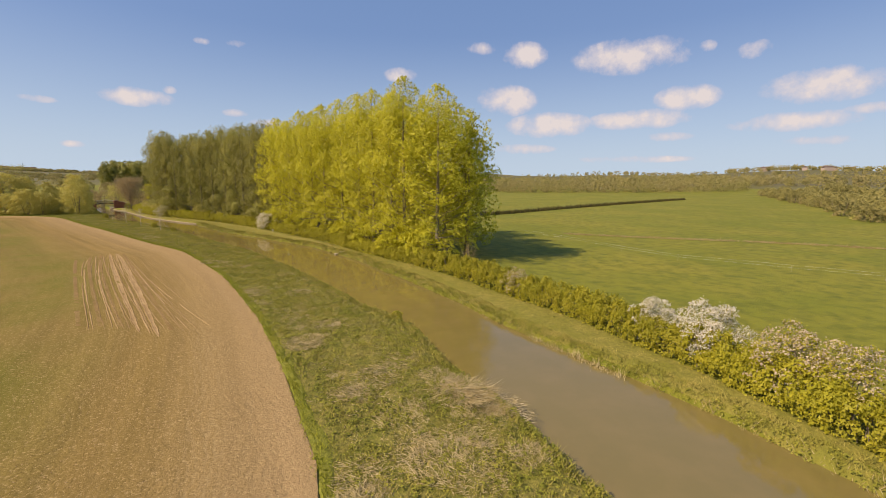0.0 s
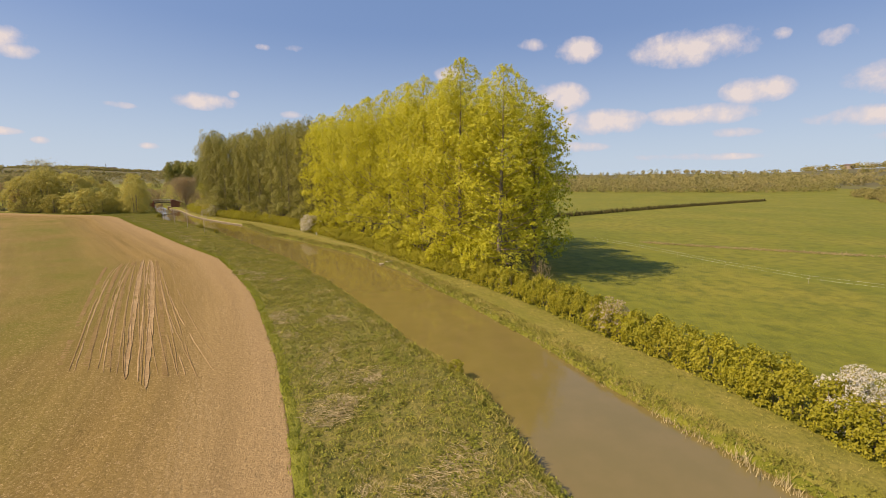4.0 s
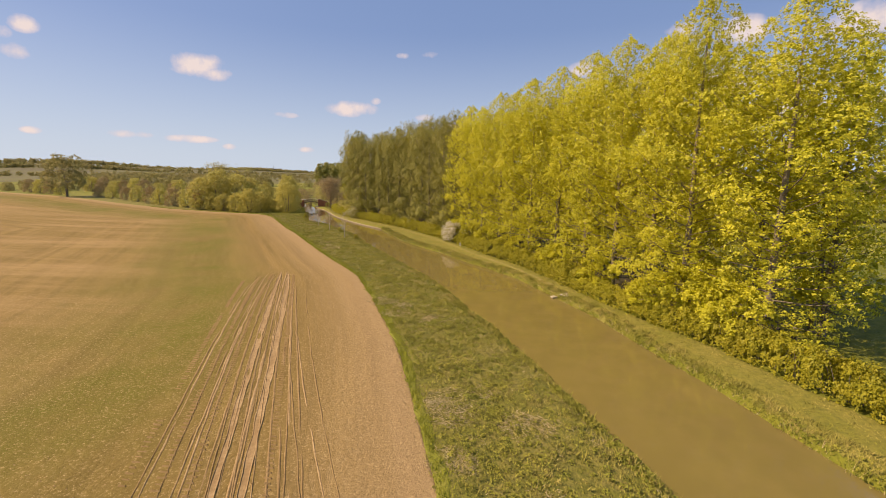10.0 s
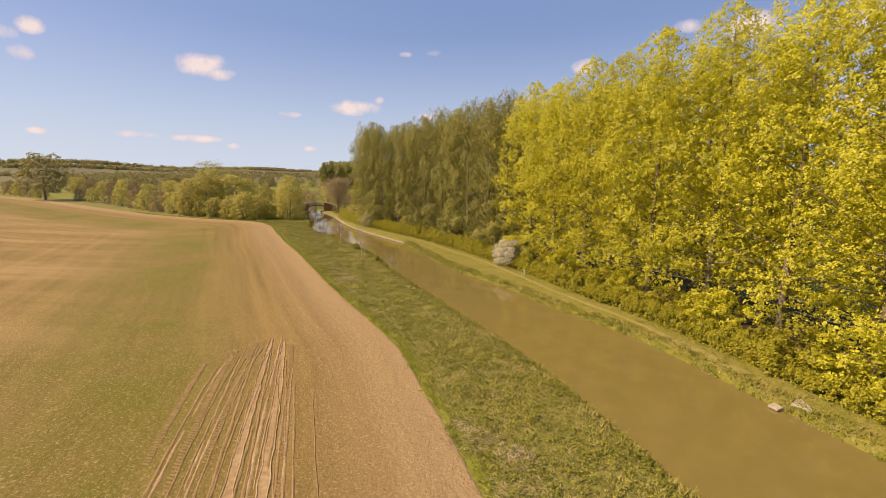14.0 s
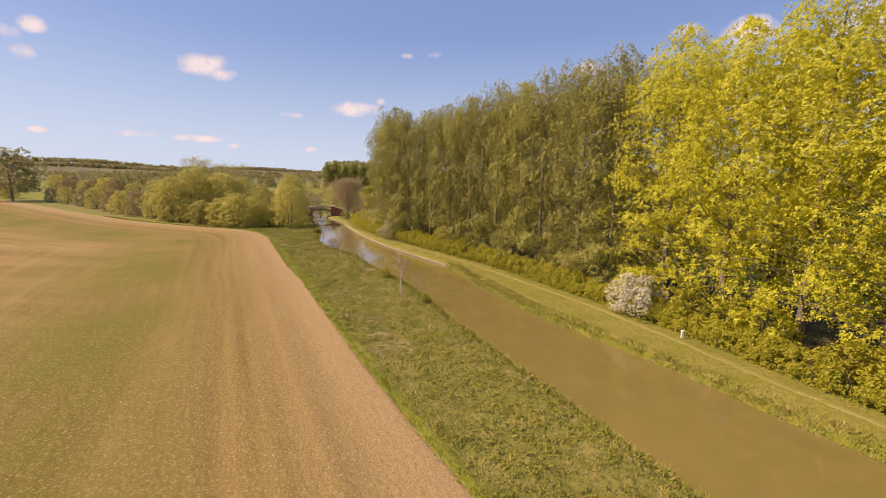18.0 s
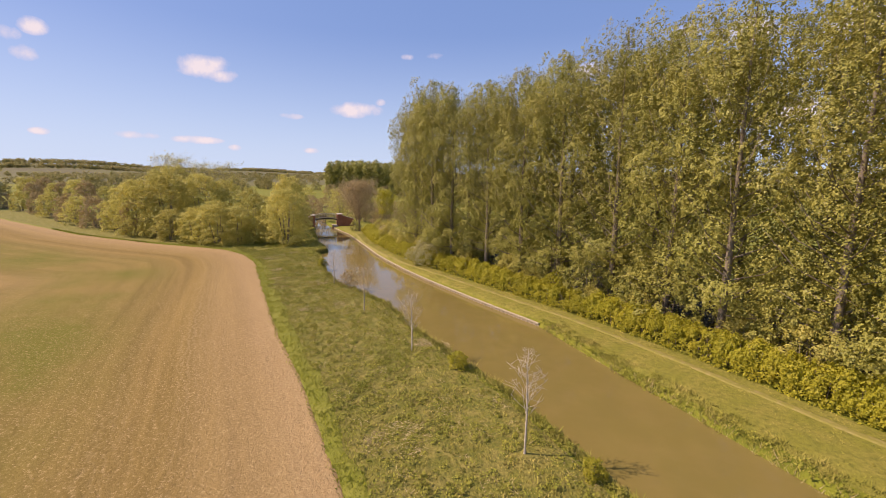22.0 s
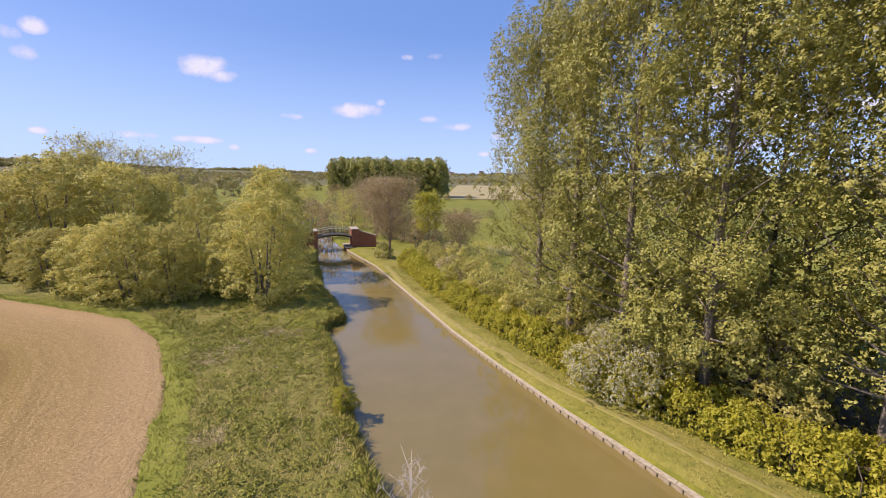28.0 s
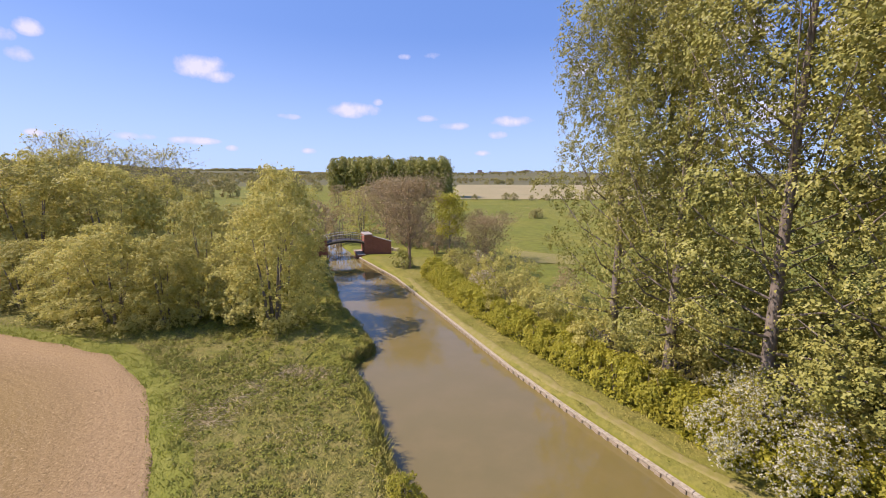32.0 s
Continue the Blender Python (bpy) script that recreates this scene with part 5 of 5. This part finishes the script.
# ---------------------------------------------------------------- the canal's edging on the towpath side
edging = tagged(new("edging"), "pale concrete coping blocks on rusty steel piling", "edging", kind="structure")
wall_line = [p for p in RIGHT if 119 < p[1] < 196]
length = [0.0]
for (ax, ay), (bx, by) in zip(wall_line[:-1], wall_line[1:]):
    length.append(length[-1] + math.hypot(bx - ax, by - ay))


def on_wall(s):
    return (float(np.interp(s, length, [p[0] for p in wall_line])), float(np.interp(s, length, [p[1] for p in wall_line])))


bm = bmesh.new()
box_bm(bm, -0.58, -0.10, -0.06, 0.58, 0.10, 0.06)
cope = bm_mesh("coping_block", bm, M_COPING, 0.01)
bm = bmesh.new()
for q in range(4):
    x0 = -0.6 + q * 0.3
    box_bm(bm, x0, -0.05 + (0.06 if q % 2 else 0), -0.9, x0 + 0.29, 0.03 + (0.06 if q % 2 else 0), -0.1)
pile = bm_mesh("steel_sheet", bm, M_STEEL)
s = 0.6
while s < length[-1]:
    x, y = on_wall(s)
    x2, y2 = on_wall(s + 0.3)
    turn = math.atan2(y2 - y, x2 - x)
    m = Matrix.Translation((x, y, 0.27 + rng.uniform(-0.008, 0.008))) @ Matrix.Rotation(turn + rng.uniform(-0.012, 0.012), 4, "Z")
    child("coping_block", cope, edging).matrix_basis = m
    child("steel_sheet", pile, edging).matrix_basis = m
    s += 1.18

# ---------------------------------------------------------------- small things on the towpath
bm = bmesh.new()
box_bm(bm, -0.09, -0.09, -0.2, 0.09, 0.09, 0.62)
box_bm(bm, -0.11, -0.11, 0.62, 0.11, 0.11, 0.70)
post = thing("marker_post", "short white-painted marker post beside the towpath", "post", (-7.0, 90.6, terrain(-7.0, 90.6)))
child("shaft", bm_mesh("marker_shaft", bm, M_WHITE, 0.012), post)
for k, (x, y, turn, lx, ly) in enumerate(((6.1, 58.7, 0.5, 0.6, 0.28), (7.4, 58.4, 0.7, 0.85, 0.5))):
    slab = thing("stone_slab", "pale concrete slab lying at the water's edge", "slab", (x, y, terrain(x, y)), group="bank slabs")
    bm = bmesh.new()
    box_bm(bm, -lx, -ly, -0.1, lx, ly, 0.05, Matrix.Rotation(turn, 4, "Z") @ Matrix.Rotation(0.06, 4, "X"))
    child("slab", bm_mesh("stone_slab", bm, M_COPING, 0.02), slab)

# ---------------------------------------------------------------- the bridge
CB = Matrix.Translation((-80.6, 194.4, 0)) @ Matrix.Rotation(math.atan2(0.43, 0.90), 4, "Z")
bridge = thing("canal_bridge", "small red-brick canal bridge with flat arched deck and iron railings", "bridge")
bridge.matrix_basis = CB


def arch(x):
    return 2.2 + 0.42 * (1 - (x / 3.0) ** 2)


NX = 14


def arched_bar(name, y0, y1, z0, z1, mat):
    """A bar of even section that follows the arch of the deck."""
    bm2 = bmesh.new()
    prev = None
    for i in range(NX + 1):
        x = -3.0 + 6.0 * i / NX
        ring4 = [bm2.verts.new((x, yy, arch(x) + dz)) for yy, dz in ((y0, z0), (y1, z0), (y1, z1), (y0, z1))]
        if prev:
            for q in range(4):
                bm2.faces.new((prev[q], prev[(q + 1) % 4], ring4[(q + 1) % 4], ring4[q]))
        else:
            bm2.faces.new(ring4)
        prev = ring4
    bm2.faces.new(prev)
    return bm_mesh(name, bm2, mat)


child("deck", arched_bar("bridge_deck", -1.5, 1.5, 0.0, 0.34, M_DARKIRON), bridge, "dark arched iron deck")
child("fascia", arched_bar("bridge_fascia", -1.62, -1.502, 0.28, 0.46, M_COPING), bridge, "pale concrete fascia band")
bm = bmesh.new()
box_bm(bm, -0.035, -0.035, 0.0, 0.035, 0.035, 1.05)
rail_post = bm_mesh("rail_post", bm, M_DARKIRON)
for side in (-1.45, 1.45):
    for i in range(9):
        x = -3.0 + 0.75 * i
        child("rail_post", rail_post, bridge).location = (x, side, arch(x) + 0.34)
    for h, name in ((1.36, "handrail"), (0.88, "rail")):
        child(name, arched_bar(name, side - 0.035, side + 0.035, h, h + 0.07, M_WHITE if h > 1 else M_STONE), bridge, "pale painted rail")
bm = bmesh.new()
box_bm(bm, -0.215, -0.105, -0.0325, 0.215, 0.105, 0.0325)
for v in bm.verts:
    v.co *= 0.96
brick_me = bm_mesh("brick", bm, M_BRICK)


def brick_wall(name, label, x0, x1, y0, y1, z0, z1, turn=0.0, at=(0, 0), slope=0.0, bricks=False):
    """A brick pier or wing wall with a stone cap; slope: the fall of its top along its length."""
    m = Matrix.Translation((at[0], at[1], 0)) @ Matrix.Rotation(turn, 4, "Z")
    bm2 = bmesh.new()
    vs = box_bm(bm2, x0, y0, z0, x1, y1, z1)
    for v in vs:
        if v.co.z > z1 - 0.01 and v.co.x > x1 - 0.01:
            v.co.z -= slope
    bmesh.ops.transform(bm2, matrix=m, verts=bm2.verts)
    body = child(name, bm_mesh(name, bm2, M_BRICK), bridge, label)
    bm2 = bmesh.new()
    vs = box_bm(bm2, x0 - 0.06, y0 - 0.06, z1, x1 + 0.06, y1 + 0.06, z1 + 0.14)
    for v in vs:
        if v.co.x > x1:
            v.co.z -= slope
    bmesh.ops.transform(bm2, matrix=m, verts=bm2.verts)
    child("cap", bm_mesh("wall_cap", bm2, M_STONE, 0.02), body, "weathered stone cap")
    if bricks:
        z, course = z0 + 0.9, 0
        while z < z1 - 0.05:
            x = x0 + (0.11 if course % 2 else 0.22)
            while x < x1 - 0.1:
                if z < z1 - slope * (x - x0) / (x1 - x0) - 0.06:
                    child("brick", brick_me, body).matrix_basis = m @ Matrix.Translation((x, y0 + 0.093, z)) @ Matrix.Diagonal((1, 1, 1.9, 1))
                x += 0.45
            z += 0.15
            course += 1


brick_wall("abutment", "red brick abutment on the towpath side", 3.0, 4.3, -1.9, 1.9, -0.4, 3.75, bricks=True)
brick_wall("abutment", "red brick abutment on the field side", -4.3, -3.0, -1.9, 1.9, -1.0, 3.55)
brick_wall("wing_wall", "sloping red brick wing wall", 0.0, 3.2, -0.2, 0.2, -0.2, 3.5, turn=-0.35, at=(4.25, -1.6), slope=0.9, bricks=True)
brick_wall("wing_wall", "sloping red brick wing wall", 0.0, 3.2, -0.2, 0.2, -0.2, 3.3, turn=math.pi + 0.35, at=(-4.25, -1.6), slope=0.9)
brick_wall("towpath_wall", "low brick wall carrying the towpath under the bridge", 1.75, 3.0, -2.6, 2.6, -1.0, 0.55)
for k, (u, v, l) in enumerate(((7.6, 0.4, 1.0), (8.8, -0.2, 0.8))):
    p = CB @ Vector((u, v, 0))
    o = thing("stone_block", "pale stone block dumped beside the bridge", "stone", (p.x, p.y, terrain(p.x, p.y)), group="bridge stones")
    bm = bmesh.new()
    box_bm(bm, -0.7 * l, -0.4, -0.2, 0.7 * l, 0.4, 0.55 * l, Matrix.Rotation(0.4 + k, 4, "Z"))
    child("block", bm_mesh("stone_block", bm, M_COPING, 0.05), o)

# ---------------------------------------------------------------- the meadow: ditch, rough strip, electric fence
def line_of(points, step):
    out = []
    for (ax, ay), (bx, by) in zip(points[:-1], points[1:]):
        n = max(1, int(math.hypot(bx - ax, by - ay) / step))
        out += [(ax + (bx - ax) * i / n, ay + (by - ay) * i / n) for i in range(n)]
    return out + [points[-1]]


ditch_line = line_of([(44, 116), (55.9, 122.4), (71.9, 128.9), (109.2, 149.7), (160.2, 175.5), (241.3, 213.7)], 0.05)
pts = [(x + rng.normal(0, 0.6), y + rng.normal(0, 0.6), land(x, y) + 0.02) for x, y in ditch_line for _ in range(2)]
blades("ditch_hedge", "low dark clipped hedge along a field ditch", pts, 1.1, 0.45, M_DARKHEDGE, category="hedge")
rough_line = line_of([(58.2, 69.7), (67.7, 62.0), (77.0, 55.7), (85.7, 49.9), (96.9, 41.2), (103.5, 34.4), (120, 20)], 0.02)
pts = [(x + rng.normal(0, 0.6), y + rng.normal(0, 0.6), land(x, y)) for x, y in rough_line if noise.noise((x * 0.2, y * 0.2, 3)) > -0.25]
blades("rough_strip", "strip of dead rough grass across the meadow", pts, 0.30, 0.16, M_BUD, lean=0.8)
fence = thing("electric_fence", "white electric tape fence on thin posts in the meadow", "fence")
fence_pts = line_of([(49, 72), (51.7, 61.6), (54.0, 45.3), (56.7, 35.7), (65.1, 24.7), (71.0, 17.5), (82, 4)], 7.0)
bm = bmesh.new()
box_bm(bm, -0.010, -0.010, -0.2, 0.010, 0.010, 0.95)
fpost = bm_mesh("fence_post", bm, M_STONE)
for x, y in fence_pts:
    child("fence_post", fpost, fence).location = (x, y, land(x, y))
for h in (0.55, 0.9):
    child("tape", tubes("fence_tape", [[((x, y, land(x, y) + h), 0.006) for x, y in fence_pts]], M_WHITE, 4), fence)

# ---------------------------------------------------------------- distance: fields, woods, houses, masts
def far_field(name, label, corners, mat, category="field", lift=0.2):
    (ax, ay), (bx, by), (cx, cy), (dx, dy) = corners
    rws = []
    for i in range(9):
        f = i / 8
        rws.append([(ax + (bx - ax) * g + (dx - ax + (cx - dx - bx + ax) * g) * f, ay + (by - ay) * g + (dy - ay + (cy - dy - by + ay) * g) * f) for g in (0, 0.25, 0.5, 0.75, 1)])
    return tagged(new(name, grid_mesh(name, [[(x, y, land(x, y) + lift) for x, y in r] for r in rws], mat)), label, category, kind="structure")


far_field("stubble_field", "pale tan field beyond the far poplars", ((-84, 385), (60, 400), (150, 830), (-110, 820)), M_TANFIELD)
far_field("rape_field", "strip of yellow flowering rape on the far hill", ((2450, 1150), (2700, 900), (2900, 950), (2650, 1230)), M_RAPE)
far_field("bare_patch", "trampled bare earth patch in the meadow corner", ((-53, 190), (-44, 189), (-43, 196), (-53, 201)), M_PATH, "earth", 0.04)
far_kinds = [broad_tree("far_tree", "distant hedgerow tree in hazy spring brown and green", 9.0, 5.5, 900, 0.75, M_FARWOOD, 500 + i, stems=2, base=0.3, lobes=26, twig=False) for i in range(3)]


def belt(x0, y0, x1, y1, n, jitter, s0, s1):
    for k in range(n):
        f = (k + rng.uniform(-0.3, 0.3)) / max(1, n - 1)
        put(far_kinds[int(rng.integers(3))], x0 + (x1 - x0) * f + rng.uniform(-jitter, jitter), y0 + (y1 - y0) * f + rng.uniform(-jitter, jitter), rng.uniform(0, 6.28), rng.uniform(s0, s1))


belt(168, 64, 380, 262, 34, 6, 0.5, 0.8)
belt(182, 64, 420, 262, 34, 10, 0.55, 0.85)
belt(215, 70, 440, 250, 28, 12, 0.8, 1.15)
belt(-330, 262, -190, 330, 34, 12, 0.5, 0.9)
belt(-420, 420, -190, 470, 24, 14, 0.8, 1.2)
belt(-95, 372, 20, 384, 12, 3, 0.3, 0.5)
belt(-60, 262, -20, 266, 7, 2, 0.25, 0.4)
for o in far_kinds:
    gone(o)


def wood(name, label, belts, mat=M_FARWOOD):
    """Far woods, joined: rounded crowns of loose sprays along several belts."""
    out = []
    for x0, y0, x1, y1, n, jitter, tall, leaf in belts:
        for k in range(n):
            f = (k + rng.uniform(-0.4, 0.4)) / n
            x, y = x0 + (x1 - x0) * f + rng.uniform(-jitter, jitter), y0 + (y1 - y0) * f + rng.uniform(-jitter, jitter)
            h = tall * rng.uniform(0.6, 1.15)
            m = 44 if leaf > 2.6 else 80
            d = rng.normal(size=(m, 3))
            d /= np.linalg.norm(d, axis=1)[:, None]
            p = d * rng.uniform(0.75, 1.05, m)[:, None] * np.array([h * 0.5, h * 0.5, h * 0.52]) * (1 + 0.2 * np.sin(d[:, :1] * 5 + k))
            p[:, 2] = np.clip(p[:, 2] + h * 0.48, 0.1, None)
            out.append(leaf_quads(p + np.array([x, y, land(x, y)]), leaf, rng))
    return tagged(new(name, quads_mesh(name, np.concatenate(out), mat)), label, "woodland", kind="stuff")


wood("far_wood", "hazy brown-green woodland beyond the meadows", [
    (178, 391, 425, 319, 60, 5, 12, 1.1), (170, 410, 450, 335, 60, 10, 14, 1.2), (165, 440, 480, 360, 60, 14, 16, 1.3), (180, 480, 520, 380, 60, 16, 17, 1.5), (250, 560, 640, 400, 60, 8, 15, 1.6), (245, 590, 680, 430, 60, 14, 15, 1.8), (80, 610, 270, 585, 24, 10, 12, 1.6), (640, 400, 900, 250, 40, 20, 15, 2.0),
    (500, 700, 1200, 420, 60, 40, 16, 2.4), (-600, 560, -330, 600, 30, 14, 12, 1.6), (-900, 900, 0, 980, 70, 20, 11, 2.0), (200, 950, 900, 760, 50, 20, 12, 2.2), (-1000, 1150, -100, 1250, 60, 30, 13, 2.4), (-500, 450, -250, 520, 24, 10, 10, 1.5), (-700, 680, -150, 720, 44, 20, 12, 1.8), (-50, 840, 420, 880, 36, 12, 10, 1.8)])
def ring(az0, az1, r, n, jitter, tall, leaf):
    a, b = radians(az0), radians(az1)
    return (r * math.sin(a), r * math.cos(a), r * math.sin(b), r * math.cos(b), n, jitter, tall, leaf)


wood("hill_wood", "dark tree line on the distant ridge", [
    ring(-85, -55, 1250, 100, 30, 13, 3.0), ring(-85, -60, 1900, 110, 30, 14, 4), ring(-85, -60, 2500, 260, 50, 17, 5), ring(-62, -36, 2300, 280, 50, 17, 5), ring(-85, -60, 3100, 330, 60, 22, 6), ring(-60, -36, 3150, 330, 60, 22, 6), ring(-60, -30, 1500, 130, 30, 11, 3),
    ring(-36, -10, 3250, 300, 60, 18, 6),
    (-1200, 1300, 500, 1600, 190, 18, 9, 3), (700, 1100, 1700, 700, 60, 60, 18, 3.5), (-2100, 2900, -900, 3350, 150, 40, 19, 5), (2300, 1950, 3150, 1050, 120, 40, 26, 6),
    (1500, 2700, 2400, 2000, 36, 80, 24, 6), (-900, 3300, 900, 3700, 150, 40, 14, 6), (-700, 2200, 900, 2400, 50, 60, 14, 4), (-2600, 2100, -1300, 2700, 150, 30, 14, 5), (-1700, 1600, -300, 1900, 190, 22, 10, 3.5), (-1900, 2500, 300, 2900, 230, 26, 13, 4.5), (1100, 1700, 2100, 1000, 60, 60, 17, 4), (1700, 2200, 2700, 1300, 60, 60, 20, 5), (-2300, 3000, -600, 3500, 190, 40, 17, 5)])


def house(w, d, h, seed):
    r2 = np.random.default_rng(seed)
    root = thing("house", "distant brick house with pitched slate roof on the hill", "house", group="hill town")
    bm2 = bmesh.new()
    box_bm(bm2, -w / 2, -d / 2, -2, w / 2, d / 2, h)
    child("wall", bm_mesh("house_wall", bm2, M_HOUSE), root)
    bm2 = bmesh.new()
    vs = [bm2.verts.new(p) for p in ((-w / 2 - 0.3, -d / 2 - 0.3, h), (w / 2 + 0.3, -d / 2 - 0.3, h), (w / 2 + 0.3, d / 2 + 0.3, h), (-w / 2 - 0.3, d / 2 + 0.3, h), (-w / 2 - 0.3, 0, h + d * 0.42), (w / 2 + 0.3, 0, h + d * 0.42))]
    for f in ((0, 1, 5, 4), (2, 3, 4, 5), (0, 4, 3), (1, 2, 5), (3, 2, 1, 0)):
        bm2.faces.new([vs[q] for q in f])
    roof = child("roof", bm_mesh("house_roof", bm2, M_ROOF), root)
    bm2 = bmesh.new()
    box_bm(bm2, w * 0.25, -0.5, h, w * 0.25 + 1.0, 0.5, h + d * 0.42 + 1.4)
    child("chimney", bm_mesh("chimney", bm2, M_BRICK), roof)
    for i in range(4):
        bm2 = bmesh.new()
        wx, wz = -w / 2 + w * (0.25 + 0.5 * (i % 2)), h * (0.2 + 0.45 * (i // 2))
        box_bm(bm2, wx - 0.6, -d / 2 - 0.05, wz, wx + 0.6, -d / 2 + 0.02, wz + 1.3)
        child("window", bm_mesh("window", bm2, M_GLASS), root)
    return root


houses = [house(9, 7, 5.5, 1), house(14, 8, 6, 2), house(20, 9, 7, 3)]
for k in range(46):
    if k < 24:
        x, y = -1880 + 900 * rng.random(), 2750 + 450 * rng.random()
    elif k < 38:
        x, y = -500 + 1100 * rng.random(), 3250 + 500 * rng.random()
    else:
        x, y = 2300 + 500 * rng.random(), 1350 + 500 * rng.random()
    put(houses[k % 3], x, y, rng.uniform(0, 6.28), 2.0)
tower = house(26, 20, 20, 9)
tower["label"] = "distant pale tall block among the roofs of the town"
stand(tower, -150, 3600, 0.3, 1.3)
for o in houses:
    gone(o)
mast = thing("radio_mast", "thin distant lattice mast on the skyline", "mast")
runs = [[((sx * 2, sy * 2, -1), 0.3), ((sx * 0.5, sy * 0.5, 38), 0.2)] for sx in (-1, 1) for sy in (-1, 1)]
runs += [[((-2 + z * 0.04, -2 + z * 0.04, z), 0.15), ((2 - z * 0.04, 2 - z * 0.04, z + 5), 0.15)] for z in range(0, 36, 5)]
child("frame", tubes("mast_frame", runs, M_DARKIRON, 4), mast)
put(mast, -1500, 2900, 0, 1.0)
put(mast, -1350, 3080, 0.4, 0.9)
gone(mast)
